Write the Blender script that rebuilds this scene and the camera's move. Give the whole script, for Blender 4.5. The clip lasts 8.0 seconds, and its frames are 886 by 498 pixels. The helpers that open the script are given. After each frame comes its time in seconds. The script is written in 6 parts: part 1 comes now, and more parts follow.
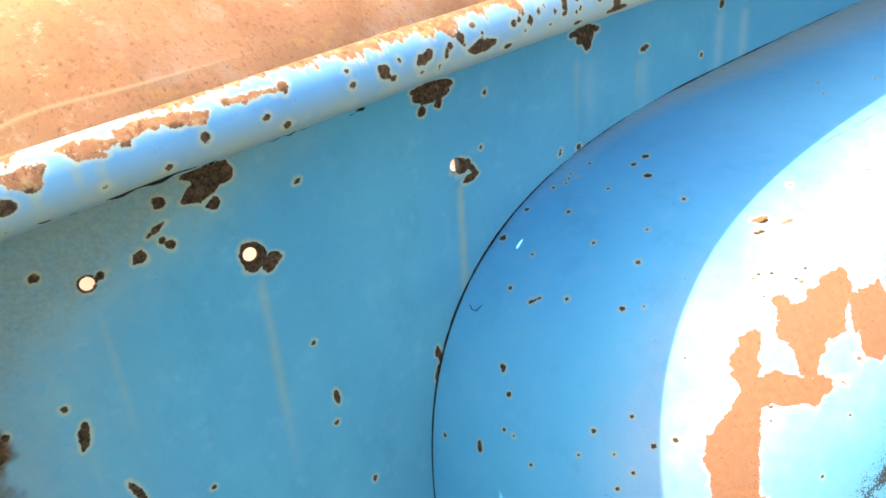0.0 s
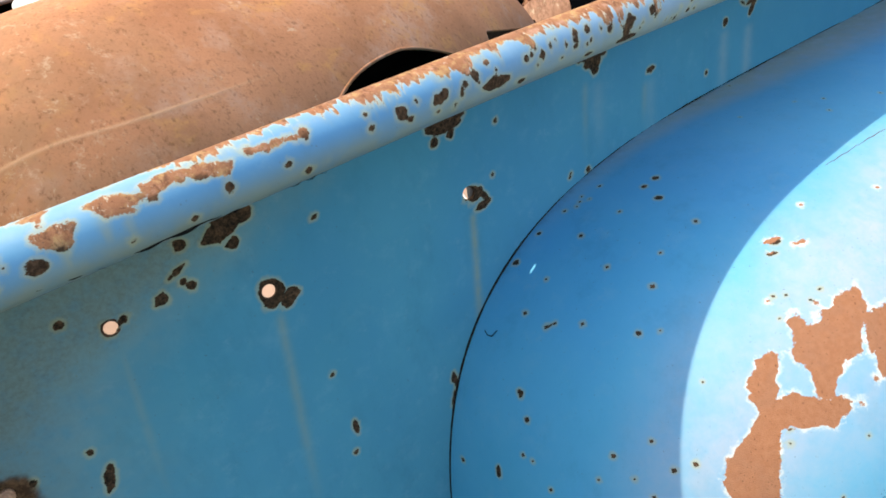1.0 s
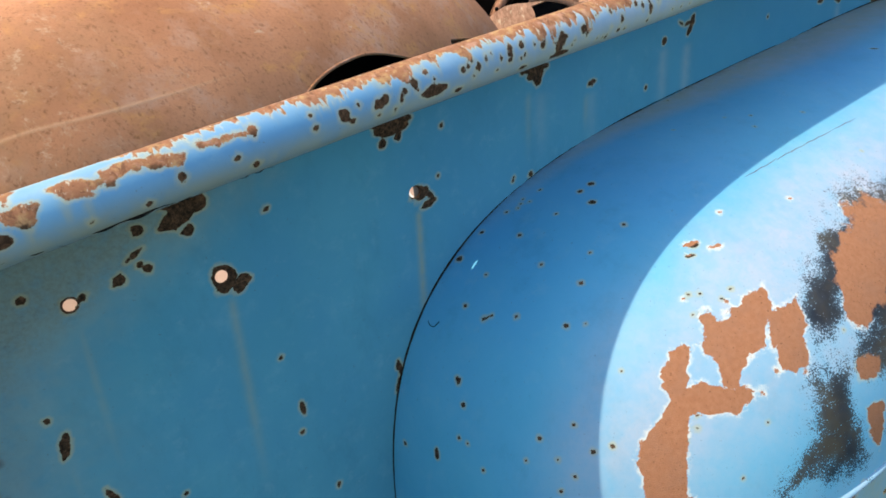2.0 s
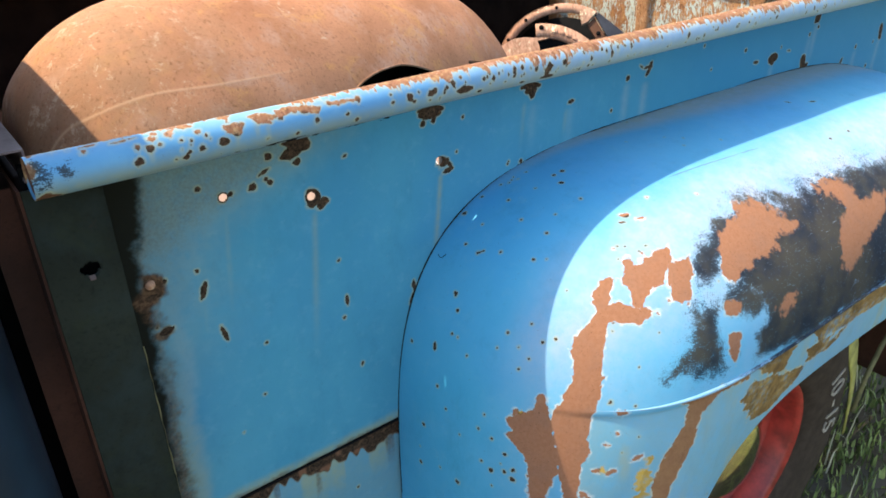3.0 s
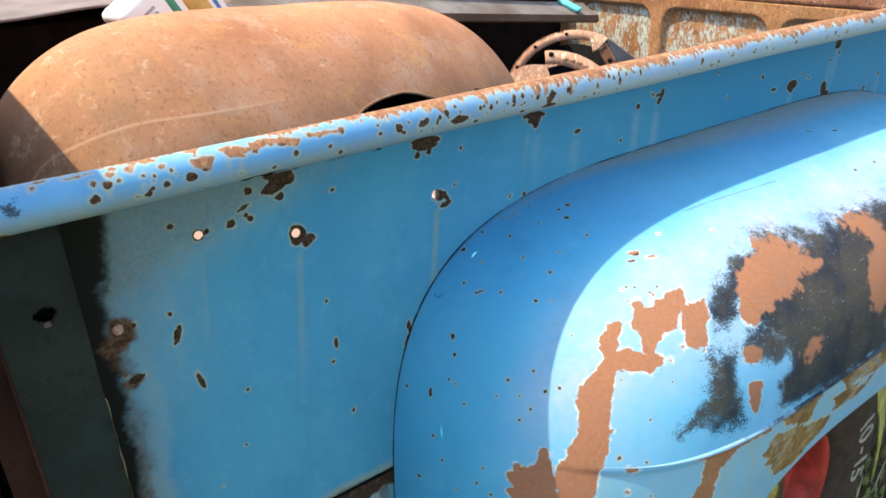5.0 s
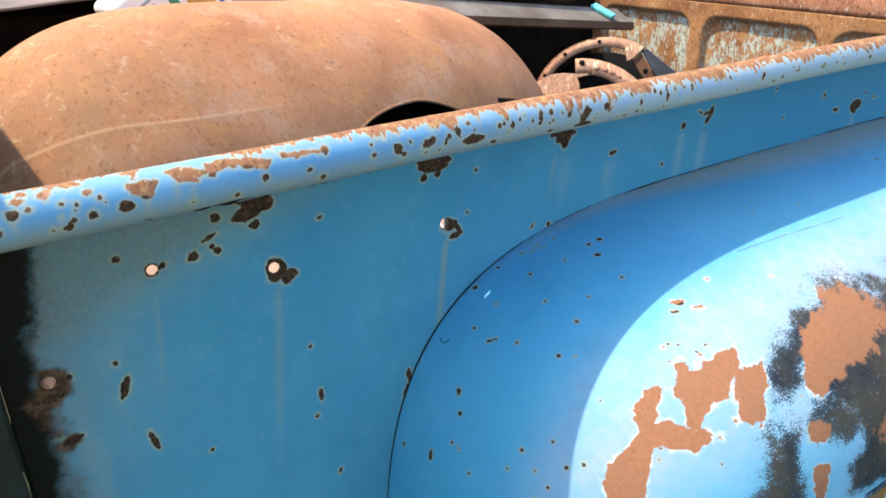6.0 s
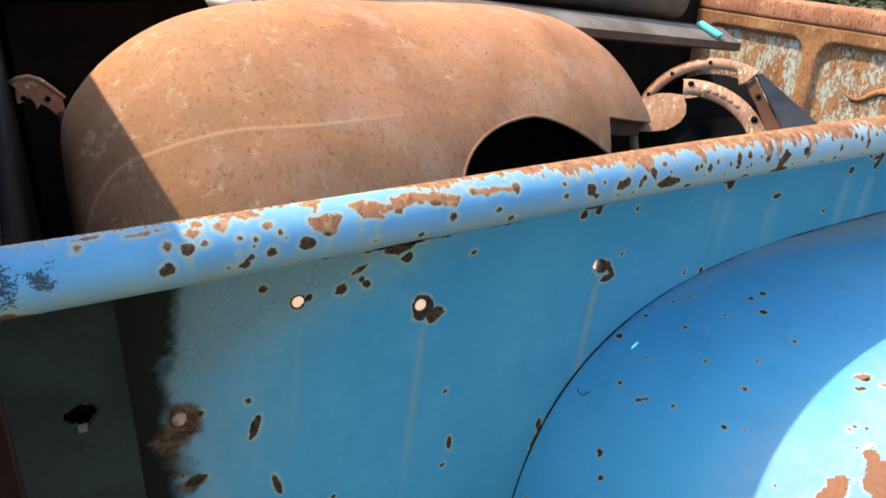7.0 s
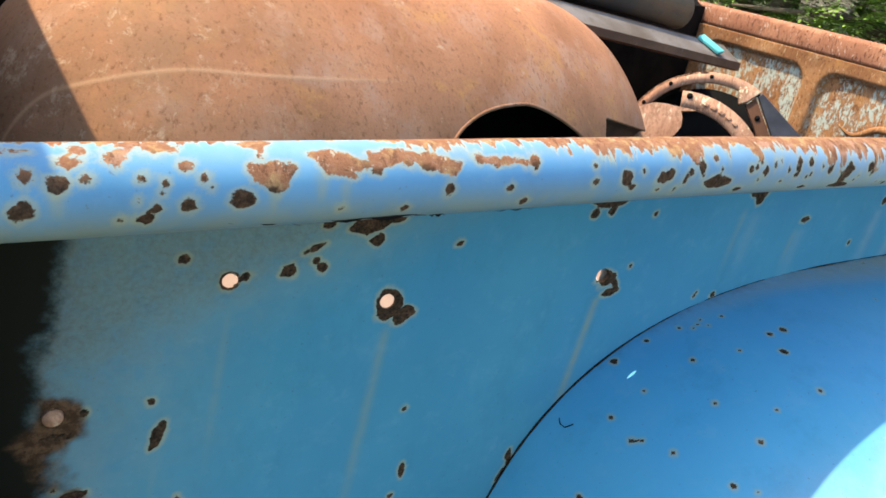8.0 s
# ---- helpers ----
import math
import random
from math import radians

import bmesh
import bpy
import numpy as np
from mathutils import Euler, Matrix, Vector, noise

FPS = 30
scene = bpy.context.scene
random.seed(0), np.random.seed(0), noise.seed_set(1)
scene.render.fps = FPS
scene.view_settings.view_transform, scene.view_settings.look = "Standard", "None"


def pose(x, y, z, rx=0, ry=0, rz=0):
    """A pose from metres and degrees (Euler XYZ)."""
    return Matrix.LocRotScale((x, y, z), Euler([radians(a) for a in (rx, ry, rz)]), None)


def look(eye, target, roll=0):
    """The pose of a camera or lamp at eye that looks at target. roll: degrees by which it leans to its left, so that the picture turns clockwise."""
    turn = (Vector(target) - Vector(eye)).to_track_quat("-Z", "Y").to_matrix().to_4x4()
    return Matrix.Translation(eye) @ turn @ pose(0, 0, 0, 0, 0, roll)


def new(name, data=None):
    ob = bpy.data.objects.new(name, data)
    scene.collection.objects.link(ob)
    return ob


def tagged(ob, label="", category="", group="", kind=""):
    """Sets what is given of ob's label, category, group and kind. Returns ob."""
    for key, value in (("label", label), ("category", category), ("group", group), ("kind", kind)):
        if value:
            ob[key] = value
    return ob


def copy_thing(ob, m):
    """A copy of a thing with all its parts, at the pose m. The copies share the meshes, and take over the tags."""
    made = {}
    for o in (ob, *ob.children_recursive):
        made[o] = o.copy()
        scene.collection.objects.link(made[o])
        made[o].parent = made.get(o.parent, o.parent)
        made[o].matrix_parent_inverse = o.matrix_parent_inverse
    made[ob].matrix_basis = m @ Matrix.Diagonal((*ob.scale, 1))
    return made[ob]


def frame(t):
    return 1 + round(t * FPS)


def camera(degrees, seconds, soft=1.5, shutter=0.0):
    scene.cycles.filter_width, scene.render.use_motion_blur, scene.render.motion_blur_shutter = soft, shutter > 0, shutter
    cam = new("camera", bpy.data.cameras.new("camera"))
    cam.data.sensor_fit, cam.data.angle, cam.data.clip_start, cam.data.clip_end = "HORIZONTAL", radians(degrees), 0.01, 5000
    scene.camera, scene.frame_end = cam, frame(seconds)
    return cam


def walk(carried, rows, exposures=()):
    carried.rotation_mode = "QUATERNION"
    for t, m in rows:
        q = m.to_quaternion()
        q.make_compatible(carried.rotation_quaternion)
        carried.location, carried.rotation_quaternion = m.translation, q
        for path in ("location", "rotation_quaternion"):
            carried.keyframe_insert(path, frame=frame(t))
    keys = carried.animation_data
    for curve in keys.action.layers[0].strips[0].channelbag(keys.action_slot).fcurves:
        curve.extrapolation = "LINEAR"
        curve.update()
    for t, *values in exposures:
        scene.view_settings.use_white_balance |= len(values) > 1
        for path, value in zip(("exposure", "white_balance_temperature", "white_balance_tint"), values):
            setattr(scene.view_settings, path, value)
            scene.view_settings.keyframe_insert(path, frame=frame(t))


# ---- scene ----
cam = camera(62.6, 8.0, soft=1.7)
PATH = [
    (0, (-0.167, -0.543, 1.274), (0.8, 0.918, 0.31), -9.5),
    (0.5, (-0.16, -0.536, 1.281), (0.809, 0.93, 0.325), -10.7),
    (1, (-0.171, -0.531, 1.298), (0.802, 0.935, 0.346), -10.9),
    (1.5, (-0.142, -0.539, 1.292), (0.876, 0.896, 0.34), -9.2),
    (1.7, (-0.143, -0.545, 1.295), (0.882, 0.883, 0.341), -8.8),
    (2.8, (-0.388, -0.807, 1.376), (0.683, 0.609, 0.455), -3.1),
    (3, (-0.419, -0.848, 1.385), (0.66, 0.571, 0.479), -1.5),
    (3.5, (-0.44, -0.887, 1.384), (0.646, 0.539, 0.498), -1.4),
    (4, (-0.44, -0.898, 1.372), (0.648, 0.528, 0.486), -1.5),
    (4.5, (-0.35, -0.82, 1.351), (0.709, 0.653, 0.508), -2.3),
    (4.7, (-0.354, -0.81, 1.371), (0.706, 0.661, 0.528), -2.1),
    (5.8, (-0.289, -0.759, 1.347), (0.78, 0.71, 0.509), -1.4),
    (6, (-0.246, -0.686, 1.341), (0.777, 0.819, 0.512), -0.6),
    (6.5, (-0.23, -0.568, 1.355), (0.669, 1.017, 0.529), 0.2),
    (7, (-0.298, -0.544, 1.342), (0.627, 1.024, 0.514), 2.4),
    (7.5, (-0.298, -0.632, 1.334), (0.633, 0.941, 0.521), 5.4),
    (8, (-0.246, -0.43, 1.276), (0.77, 1.081, 0.449), 10.2),
]
EXPOSURES = [(0.0, 2.35, 8700, 10), (0.4, 2.05, 8250, 10), (0.8, 1.62, 8000, 10), (1.2, 1.42, 7950, 10), (1.7, 1.25, 7900, 10), (2.8, 1.62, 7500, 10), (3.3, 1.72, 7500, 10), (4.7, 1.72, 7500, 10), (7.0, 1.62, 7500, 10), (7.5, 1.64, 7500, 10), (8.0, 1.64, 7700, 10)]
walk(cam, [(t, look(eye, target, roll)) for t, eye, target, roll in PATH], EXPOSURES)


# ---- light: clear midday, sun high over the far side of the truck ----
SUN_WAY = Vector((-0.435, 0.35, 1.0)).normalized()
world = bpy.data.worlds.new("sky")
scene.world = world
world.use_nodes = True
sky = world.node_tree.nodes.new("ShaderNodeTexSky")
sky.sky_type, sky.sun_disc = "NISHITA", False
sky.sun_elevation = math.asin(SUN_WAY.z)
sky.sun_rotation = math.atan2(SUN_WAY.x, SUN_WAY.y)
background = world.node_tree.nodes["Background"]
background.inputs["Strength"].default_value = 0.15
world.node_tree.links.new(sky.outputs[0], background.inputs["Color"])
sun = new("sun", bpy.data.lights.new("sun", "SUN"))
sun.data.energy, sun.data.angle, sun.data.color = 2.2, radians(0.53), (1.0, 0.92, 0.80)
sun.matrix_world = look(SUN_WAY * 20, (0, 0, 0))


# ---- materials ----
class Shader:
    """A short way to write node materials."""

    def __init__(self, name, rough=0.6, metal=0.0):
        self.mat = bpy.data.materials.new(name)
        self.mat.use_nodes = True
        self.tree = self.mat.node_tree
        self.out = self.tree.nodes["Principled BSDF"]
        self.set("Roughness", rough)
        self.set("Metallic", metal)
        self.where = self.tree.nodes.new("ShaderNodeTexCoord").outputs["Object"]

    def plug(self, socket, value):
        if isinstance(value, bpy.types.NodeSocket):
            self.tree.links.new(value, socket)
        elif isinstance(value, tuple) and len(value) == 3 and socket.type == "RGBA":
            socket.default_value = (*value, 1.0)
        else:
            socket.default_value = value

    def set(self, key, value):
        self.plug(self.out.inputs[key], value)

    def noise(self, scale, detail=3.0, rough=0.55, stretch=None, distort=0.0):
        node = self.tree.nodes.new("ShaderNodeTexNoise")
        at = self.where
        if stretch:
            fit = self.tree.nodes.new("ShaderNodeMapping")
            fit.inputs["Scale"].default_value = stretch
            self.plug(fit.inputs["Vector"], at)
            at = fit.outputs[0]
        self.plug(node.inputs["Vector"], at)
        for key, value in (("Scale", scale), ("Detail", detail), ("Roughness", rough), ("Distortion", distort)):
            node.inputs[key].default_value = value
        return node.outputs["Fac"]

    def cells(self, scale):
        node = self.tree.nodes.new("ShaderNodeTexVoronoi")
        self.plug(node.inputs["Vector"], self.where)
        node.inputs["Scale"].default_value = scale
        return node.outputs["Distance"]

    def math(self, way, a, b=0.0, c=0.0):
        node = self.tree.nodes.new("ShaderNodeMath")
        node.operation = way
        for socket, value in zip(node.inputs, (a, b, c)):
            self.plug(socket, value)
        return node.outputs[0]

    def step(self, value, low, high, a=0.0, b=1.0):
        node = self.tree.nodes.new("ShaderNodeMapRange")
        node.interpolation_type = "SMOOTHSTEP"
        for socket, v in zip(node.inputs, (value, low, high, a, b)):
            self.plug(socket, v)
        return node.outputs[0]

    def mix(self, fac, a, b):
        node = self.tree.nodes.new("ShaderNodeMix")
        node.data_type = "RGBA"
        self.plug(node.inputs[0], fac)
        self.plug(node.inputs[6], a)
        self.plug(node.inputs[7], b)
        return node.outputs[2]

    def field(self, name):
        node = self.tree.nodes.new("ShaderNodeAttribute")
        node.attribute_name = name
        return node.outputs["Fac"]

    def bump(self, height, strength=0.5, distance=0.001):
        node = self.tree.nodes.new("ShaderNodeBump")
        node.inputs["Strength"].default_value = strength
        node.inputs["Distance"].default_value = distance
        self.plug(node.inputs["Height"], height)
        self.set("Normal", node.outputs[0])


def weathered_paint(name, paint, pale, shine=0.45, streak=0.0, matt=0.30, pale_coat=(0.470, 0.440, 0.490)):
    """Old blue enamel: rust chips with stained rims, bare rust, scuffed black undercoat, run-off stains and black overspray,
    each by a field on the mesh."""
    s = Shader(name)
    fine, mid, broad = s.noise(900, 4), s.noise(160, 4), s.noise(7, 4)
    cloud = s.noise(38, 5, 0.65)
    rim = s.math("ADD", s.math("MULTIPLY_ADD", fine, 0.0022, -0.0011), s.math("MULTIPLY_ADD", mid, 0.0030, -0.0015))
    if streak:
        comb = s.math("MULTIPLY_ADD", s.noise(330, 4, 0.7, (1.0, 0.13, 0.13)), streak, -0.5 * streak)
        rim = s.math("ADD", rim, s.math("MULTIPLY", comb, s.step(s.field("tone"), 0.76, 0.795)))
    edge = s.math("ADD", s.field("rust"), s.math("MULTIPLY", rim, s.math("MULTIPLY_ADD", s.field("tone"), 1.8, 1.0)))
    melt = s.math("MULTIPLY", s.step(s.field("dark"), 0.004, -0.018), s.step(s.field("tone"), 0.6, 0.9))
    edge = s.math("ADD", edge, s.math("MULTIPLY", melt, s.math("MULTIPLY_ADD", s.noise(45, 5, 0.7), 0.052, -0.020)))
    soft_edge = s.math("MULTIPLY_ADD", melt, 0.0045, 0.0004)
    rust = s.step(edge, soft_edge, s.math("MULTIPLY", soft_edge, -1.0))
    halo = s.math("MULTIPLY", s.step(s.math("ADD", edge, s.math("MULTIPLY_ADD", cloud, 0.004, -0.002)), s.step(s.field("tone"), 0.7, 1.0, 0.0042, 0.0055), -0.0006), s.step(s.field("tone"), 0.7, 1.0, 0.64, 0.85))
    base = s.mix(s.step(broad, 0.3, 0.7), paint, pale)
    base = s.mix(s.math("MULTIPLY", s.step(s.noise(2.2, 3), 0.40, 0.64), 0.55), base, tuple(v * k for v, k in zip(paint, (0.72, 0.86, 1.06))))
    base = s.mix(s.math("MULTIPLY", s.step(s.noise(17, 6, 0.75, (1.0, 1.0, 0.45)), 0.48, 0.75), 0.36), base, tuple(0.66 * v for v in paint))
    base = s.mix(s.math("MULTIPLY", s.step(s.noise(31, 6, 0.8), 0.56, 0.74), 0.26), base, (0.20, 0.40, 0.52))
    base = s.mix(s.math("MULTIPLY", s.step(cloud, 0.5, 0.75), 0.13), base, (0.22, 0.46, 0.58))
    base = s.mix(s.field("far_deep"), base, tuple(v * k for v, k in zip(paint, (0.45, 0.80, 0.96))))
    # Pales the coat for chalky wear and, on fender and rail, for sunlight.
    pale_mix = s.math("MULTIPLY", s.field("fade_and_lit"), s.step(s.noise(55, 5, 0.7), 0.2, 0.75, 0.55, 1.0))
    base = s.mix(pale_mix, base, pale_coat)
    specks = s.step(s.noise(420, 2, 0.4), 0.735, 0.76)
    base = s.mix(s.math("MULTIPLY", specks, 0.55), base, (0.07, 0.12, 0.15))
    drip_tint = s.math("MULTIPLY", s.field("drip_tint"), s.step(s.noise(60, 3), 0.2, 0.6, 0.5, 1.0))
    base = s.mix(s.math("MULTIPLY", drip_tint, 0.66), base, (0.33, 0.34, 0.17))
    primer = s.step(s.field("tone"), 0.7, 1.0)
    halo = s.math("MULTIPLY", halo, s.math("SUBTRACT", 1.0, s.math("MULTIPLY", primer, s.step(s.noise(75, 4, 0.7), 0.42, 0.60))))
    halo = s.math("MULTIPLY", halo, s.math("SUBTRACT", 1.0, s.math("MULTIPLY", melt, 0.8)))
    base = s.mix(halo, base, s.mix(s.step(s.field("tone"), 1.2, 1.5), s.mix(primer, (0.40, 0.40, 0.22), (0.66, 0.68, 0.62)), (0.60, 0.40, 0.10)))
    # scuffed undercoat: dense and smoky inside, breaking into specks and scratches towards its margin
    smoke = s.math("ADD", s.field("dark"), s.math("MULTIPLY_ADD", s.noise(26, 4, 0.6), 0.050, -0.025))
    dense = s.step(smoke, 0.021, -0.024)
    speck = s.math("MULTIPLY_ADD", s.noise(620, 2, 0.5), 0.8 if streak else 2.2, -0.4 if streak else -1.1)
    comb_way = s.math("MULTIPLY_ADD", s.noise(300, 4, 0.7, (0.28, 0.28, 1.0), 0.6), 0.7, -0.35)
    scuff = s.step(s.math("ADD", dense, s.math("ADD", speck, comb_way)), 0.42, 0.58)
    scuff = s.math("MULTIPLY", scuff, s.step(smoke, 0.026, 0.006))
    scratch = s.math("MULTIPLY", s.step(s.noise(240, 3, 0.6, (0.20, 0.35, 1.0), 0.8), 0.66, 0.70), s.step(s.noise(22, 3), 0.48, 0.62))
    flake = s.step(s.noise(210, 3, 0.6), 0.72, 0.75)
    scuff = s.math("MULTIPLY", scuff, s.math("SUBTRACT", 1.0, s.math("MULTIPLY", s.math("MAXIMUM", scratch, flake), 0.75)))
    under = s.mix(s.step(s.noise(9, 4, 0.6), 0.40, 0.62), (0.006, 0.007, 0.014), (0.052, 0.040, 0.022))
    under = s.mix(s.math("MULTIPLY", s.step(s.noise(60, 5, 0.7), 0.45, 0.70), 0.45), under, (0.022, 0.025, 0.040))
    base = s.mix(s.math("MULTIPLY", scuff, s.math("MULTIPLY_ADD", dense, 0.26, 0.70)), base, under)
    grime = s.step(s.math("ADD", s.field("grime"), s.math("MULTIPLY_ADD", s.noise(260, 5, 0.75), 0.36, -0.18)), 0.20, 0.84)
    base = s.mix(grime, base, s.mix(s.step(grime, 0.30, 0.85), (0.088, 0.062, 0.036), (0.013, 0.014, 0.010)))
    stain = s.step(s.math("ADD", s.field("stain"), s.math("MULTIPLY_ADD", s.noise(120, 5, 0.75), 0.5, -0.25)), 0.12, 0.85)
    base = s.mix(stain, base, s.mix(s.step(s.noise(180, 4, 0.7), 0.4, 0.65), (0.060, 0.034, 0.020), (0.150, 0.085, 0.048)))
    pit = s.step(s.noise(330, 4, 0.7), 0.35, 0.7)
    old = s.mix(pit, (0.018, 0.014, 0.010), (0.095, 0.057, 0.035))
    old = s.mix(s.math("MULTIPLY", s.step(s.noise(110, 4, 0.7), 0.54, 0.68), 0.5), old, (0.20, 0.11, 0.06))
    bright = s.mix(s.step(s.noise(190, 5, 0.75), 0.3, 0.7), (0.31, 0.138, 0.074), (0.365, 0.170, 0.096))
    bright = s.mix(s.math("MULTIPLY", s.step(s.noise(20, 5, 0.7), 0.45, 0.7), 0.5), bright, (0.285, 0.150, 0.098))
    bright = s.mix(s.math("MULTIPLY", s.step(s.noise(500, 2), 0.66, 0.72), 0.8), bright, (0.10, 0.05, 0.03))
    if streak:
        bright = s.mix(s.math("MULTIPLY", s.step(s.noise(75, 5, 0.75), 0.48, 0.64), 0.70), bright, (0.55, 0.36, 0.17))
        bright = s.mix(s.math("MULTIPLY", s.step(s.noise(48, 5, 0.75), 0.52, 0.66), 0.75), bright, (0.50, 0.29, 0.21))
        bright = s.mix(s.math("MULTIPLY", s.step(s.noise(140, 5, 0.8, (1.0, 0.4, 0.4)), 0.53, 0.62), 0.75), bright, (0.15, 0.070, 0.042))
        bright = s.mix(s.math("MULTIPLY", s.step(s.noise(170, 4, 0.75, (1.0, 0.5, 0.5)), 0.62, 0.67), 0.75), bright, (0.64, 0.60, 0.48))
    ochre = s.mix(s.step(s.noise(40, 5, 0.7), 0.35, 0.65), (0.10, 0.075, 0.028), (0.27, 0.17, 0.055))
    tone = s.field("tone")
    bare = s.mix(s.step(tone, 0.0, 1.0), old, bright)
    bare = s.mix(s.step(tone, 1.0, 2.0), bare, ochre)
    bare = s.mix(s.step(tone, 2.2, 3.0), bare, (0.58, 0.37, 0.085))
    thin = s.math("MULTIPLY", s.step(tone, 1.45, 1.7), s.step(s.noise(26, 5, 0.75, (0.6, 0.6, 1.0)), 0.46, 0.66, 0.0, 0.6))
    base = s.mix(s.math("MULTIPLY", rust, s.math("SUBTRACT", 1.0, thin)), base, bare)
    s.set("Base Color", base)
    gloss = s.math("MULTIPLY_ADD", s.noise(30, 4), 0.22, matt)
    rough = s.math("MAXIMUM", s.math("MULTIPLY", rust, 0.88), gloss)
    rough = s.math("MAXIMUM", rough, s.math("MULTIPLY", grime, 0.8))
    rough = s.math("MAXIMUM", rough, s.math("MULTIPLY", scuff, 0.6))
    s.set("Roughness", rough)
    dull = s.math("MAXIMUM", rust, s.math("MAXIMUM", scuff, grime))
    s.set("Specular IOR Level", s.math("MULTIPLY_ADD", dull, 0.08 - shine, shine))
    grain = s.math("MULTIPLY", s.math("MULTIPLY", fine, rust), 1.6)
    lift = s.math("SUBTRACT", grain, s.math("MULTIPLY", rust, 0.8))
    s.bump(s.math("ADD", lift, s.math("MULTIPLY", mid, 0.06)), 0.5, 0.0011)
    return s.mat


def split(s):
    """Adds a node that splits the place into its coordinates."""
    node = s.tree.nodes.new("ShaderNodeSeparateXYZ")
    node.name = "split"
    s.plug(node.inputs[0], s.where)
    return node


def rusty_metal(name, dark, light, pale, scale=1.0, fleck=0.0, paint=None, amount=0.5, mauve=0.0, shaped=False, scratched=False, pits=0.85):
    s = Shader(name, 0.85)
    big, mid, grain = s.noise(5 * scale, 4), s.noise(40 * scale, 5, 0.65), s.noise(260 * scale, 4, 0.6)
    base = s.mix(s.step(big, 0.3, 0.7), dark, light)
    base = s.mix(s.math("MULTIPLY", s.step(mid, 0.45, 0.75), 0.6), base, dark)
    base = s.mix(s.math("MULTIPLY", s.step(s.noise(230 * scale, 4, 0.65), 0.52, 0.75), 0.45), base, tuple(0.5 * v for v in dark))
    base = s.mix(s.math("MULTIPLY", s.step(s.noise(9 * scale, 5, 0.7), 0.48, 0.7), mauve), base, tuple(v * k for v, k in zip(light, (0.92, 1.18, 1.55))))
    base = s.mix(s.math("MULTIPLY", s.step(s.noise(13 * scale, 5, 0.7, None, 0.6), 0.52, 0.72), mauve), base, tuple(v * k for v, k in zip(light, (1.02, 1.08, 0.75))))
    base = s.mix(s.math("MULTIPLY", s.step(s.noise(22 * scale, 6, 0.75), 0.62, 0.70), fleck), base, pale)
    if scratched:
        # pale rubbed streaks towards the nose
        nose = s.step(s.math("ADD", split(s).outputs["X"], s.math("MULTIPLY_ADD", s.noise(6, 3), 0.4, -0.2)), -0.05, -0.32)
        rub = s.math("MULTIPLY", s.step(s.noise(30, 6, 0.8, (1.0, 1.0, 0.6), 0.3), 0.54, 0.66), nose)
        base = s.mix(s.math("MULTIPLY", nose, s.step(s.noise(16, 5, 0.7), 0.3, 0.65, 0.25, 0.60)), base, (0.270, 0.165, 0.092))
        base = s.mix(s.math("MULTIPLY", rub, 0.6), base, (0.64, 0.47, 0.32))
        base = s.mix(s.math("MULTIPLY", s.step(s.noise(130, 5, 0.75, (1.0, 1.0, 0.5)), 0.54, 0.66), 0.6), base, tuple(0.5 * v for v in dark))
        # The crease's highlight is put into the colour as a pale line.
        base = s.mix(s.math("MULTIPLY", s.field("crease_light"), 0.6), base, (0.66, 0.40, 0.23))
    rough = 0.85
    if paint:
        flake = s.math("ADD", s.math("MULTIPLY", s.noise(11 * scale, 6, 0.8, (1.0, 1.0, 0.6)), 0.55), s.math("MULTIPLY", s.noise(85 * scale, 4, 0.75, (1.0, 1.0, 0.38)), 0.45))
        left = s.math("MULTIPLY", s.step(flake, amount, amount + 0.05), s.field("press") if shaped else 1.0)
        base = s.mix(s.math("MULTIPLY", s.step(flake, amount - 0.10, amount), 0.45), base, tuple(0.45 * v for v in dark))
        base = s.mix(left, base, paint)
        base = s.mix(s.math("MULTIPLY", s.step(s.noise(105 * scale, 4, 0.7, (1.0, 1.0, 0.4)), 0.55, 0.62), pits), base, tuple(0.4 * v for v in dark))
        base = s.mix(s.math("MULTIPLY", s.step(s.noise(60 * scale, 4, 0.7, (1.0, 1.0, 0.5)), 0.60, 0.66), 0.6), base, pale)
    s.set("Base Color", base)
    s.set("Specular IOR Level", 0.25)
    s.bump(s.math("ADD", s.math("MULTIPLY", grain, 0.7), mid), 0.55, 0.0012)
    return s.mat


def plain(name, colour, rough=0.6, metal=0.0, vary=0.25, scale=30, bump=0.15, gloss=0.5):
    s = Shader(name, rough, metal)
    s.set("Specular IOR Level", gloss)
    n = s.noise(scale, 5, 0.6)
    s.set("Base Color", s.mix(s.step(n, 0.25, 0.75), tuple(v * (1 - vary) for v in colour), tuple(min(1, v * (1 + vary)) for v in colour)))
    s.bump(s.noise(scale * 8, 4), bump, 0.0008)
    return s.mat


PAINT = weathered_paint("teal_blue_enamel", (0.047, 0.272, 0.398), (0.063, 0.312, 0.435), 0.08, pale_coat=(0.36, 0.42, 0.41))
RAIL_PAINT = weathered_paint("rail_blue_enamel", (0.070, 0.285, 0.49), (0.095, 0.33, 0.53), 0.5, 0.009, 0.36, (0.50, 0.55, 0.54))
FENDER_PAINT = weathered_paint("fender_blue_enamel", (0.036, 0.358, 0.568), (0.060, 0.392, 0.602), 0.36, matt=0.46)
FENDER_RUST = rusty_metal("orange_sheet_rust", (0.362, 0.150, 0.072), (0.565, 0.249, 0.127), (0.62, 0.44, 0.29), 1.0, 0.6, mauve=0.8, scratched=True)
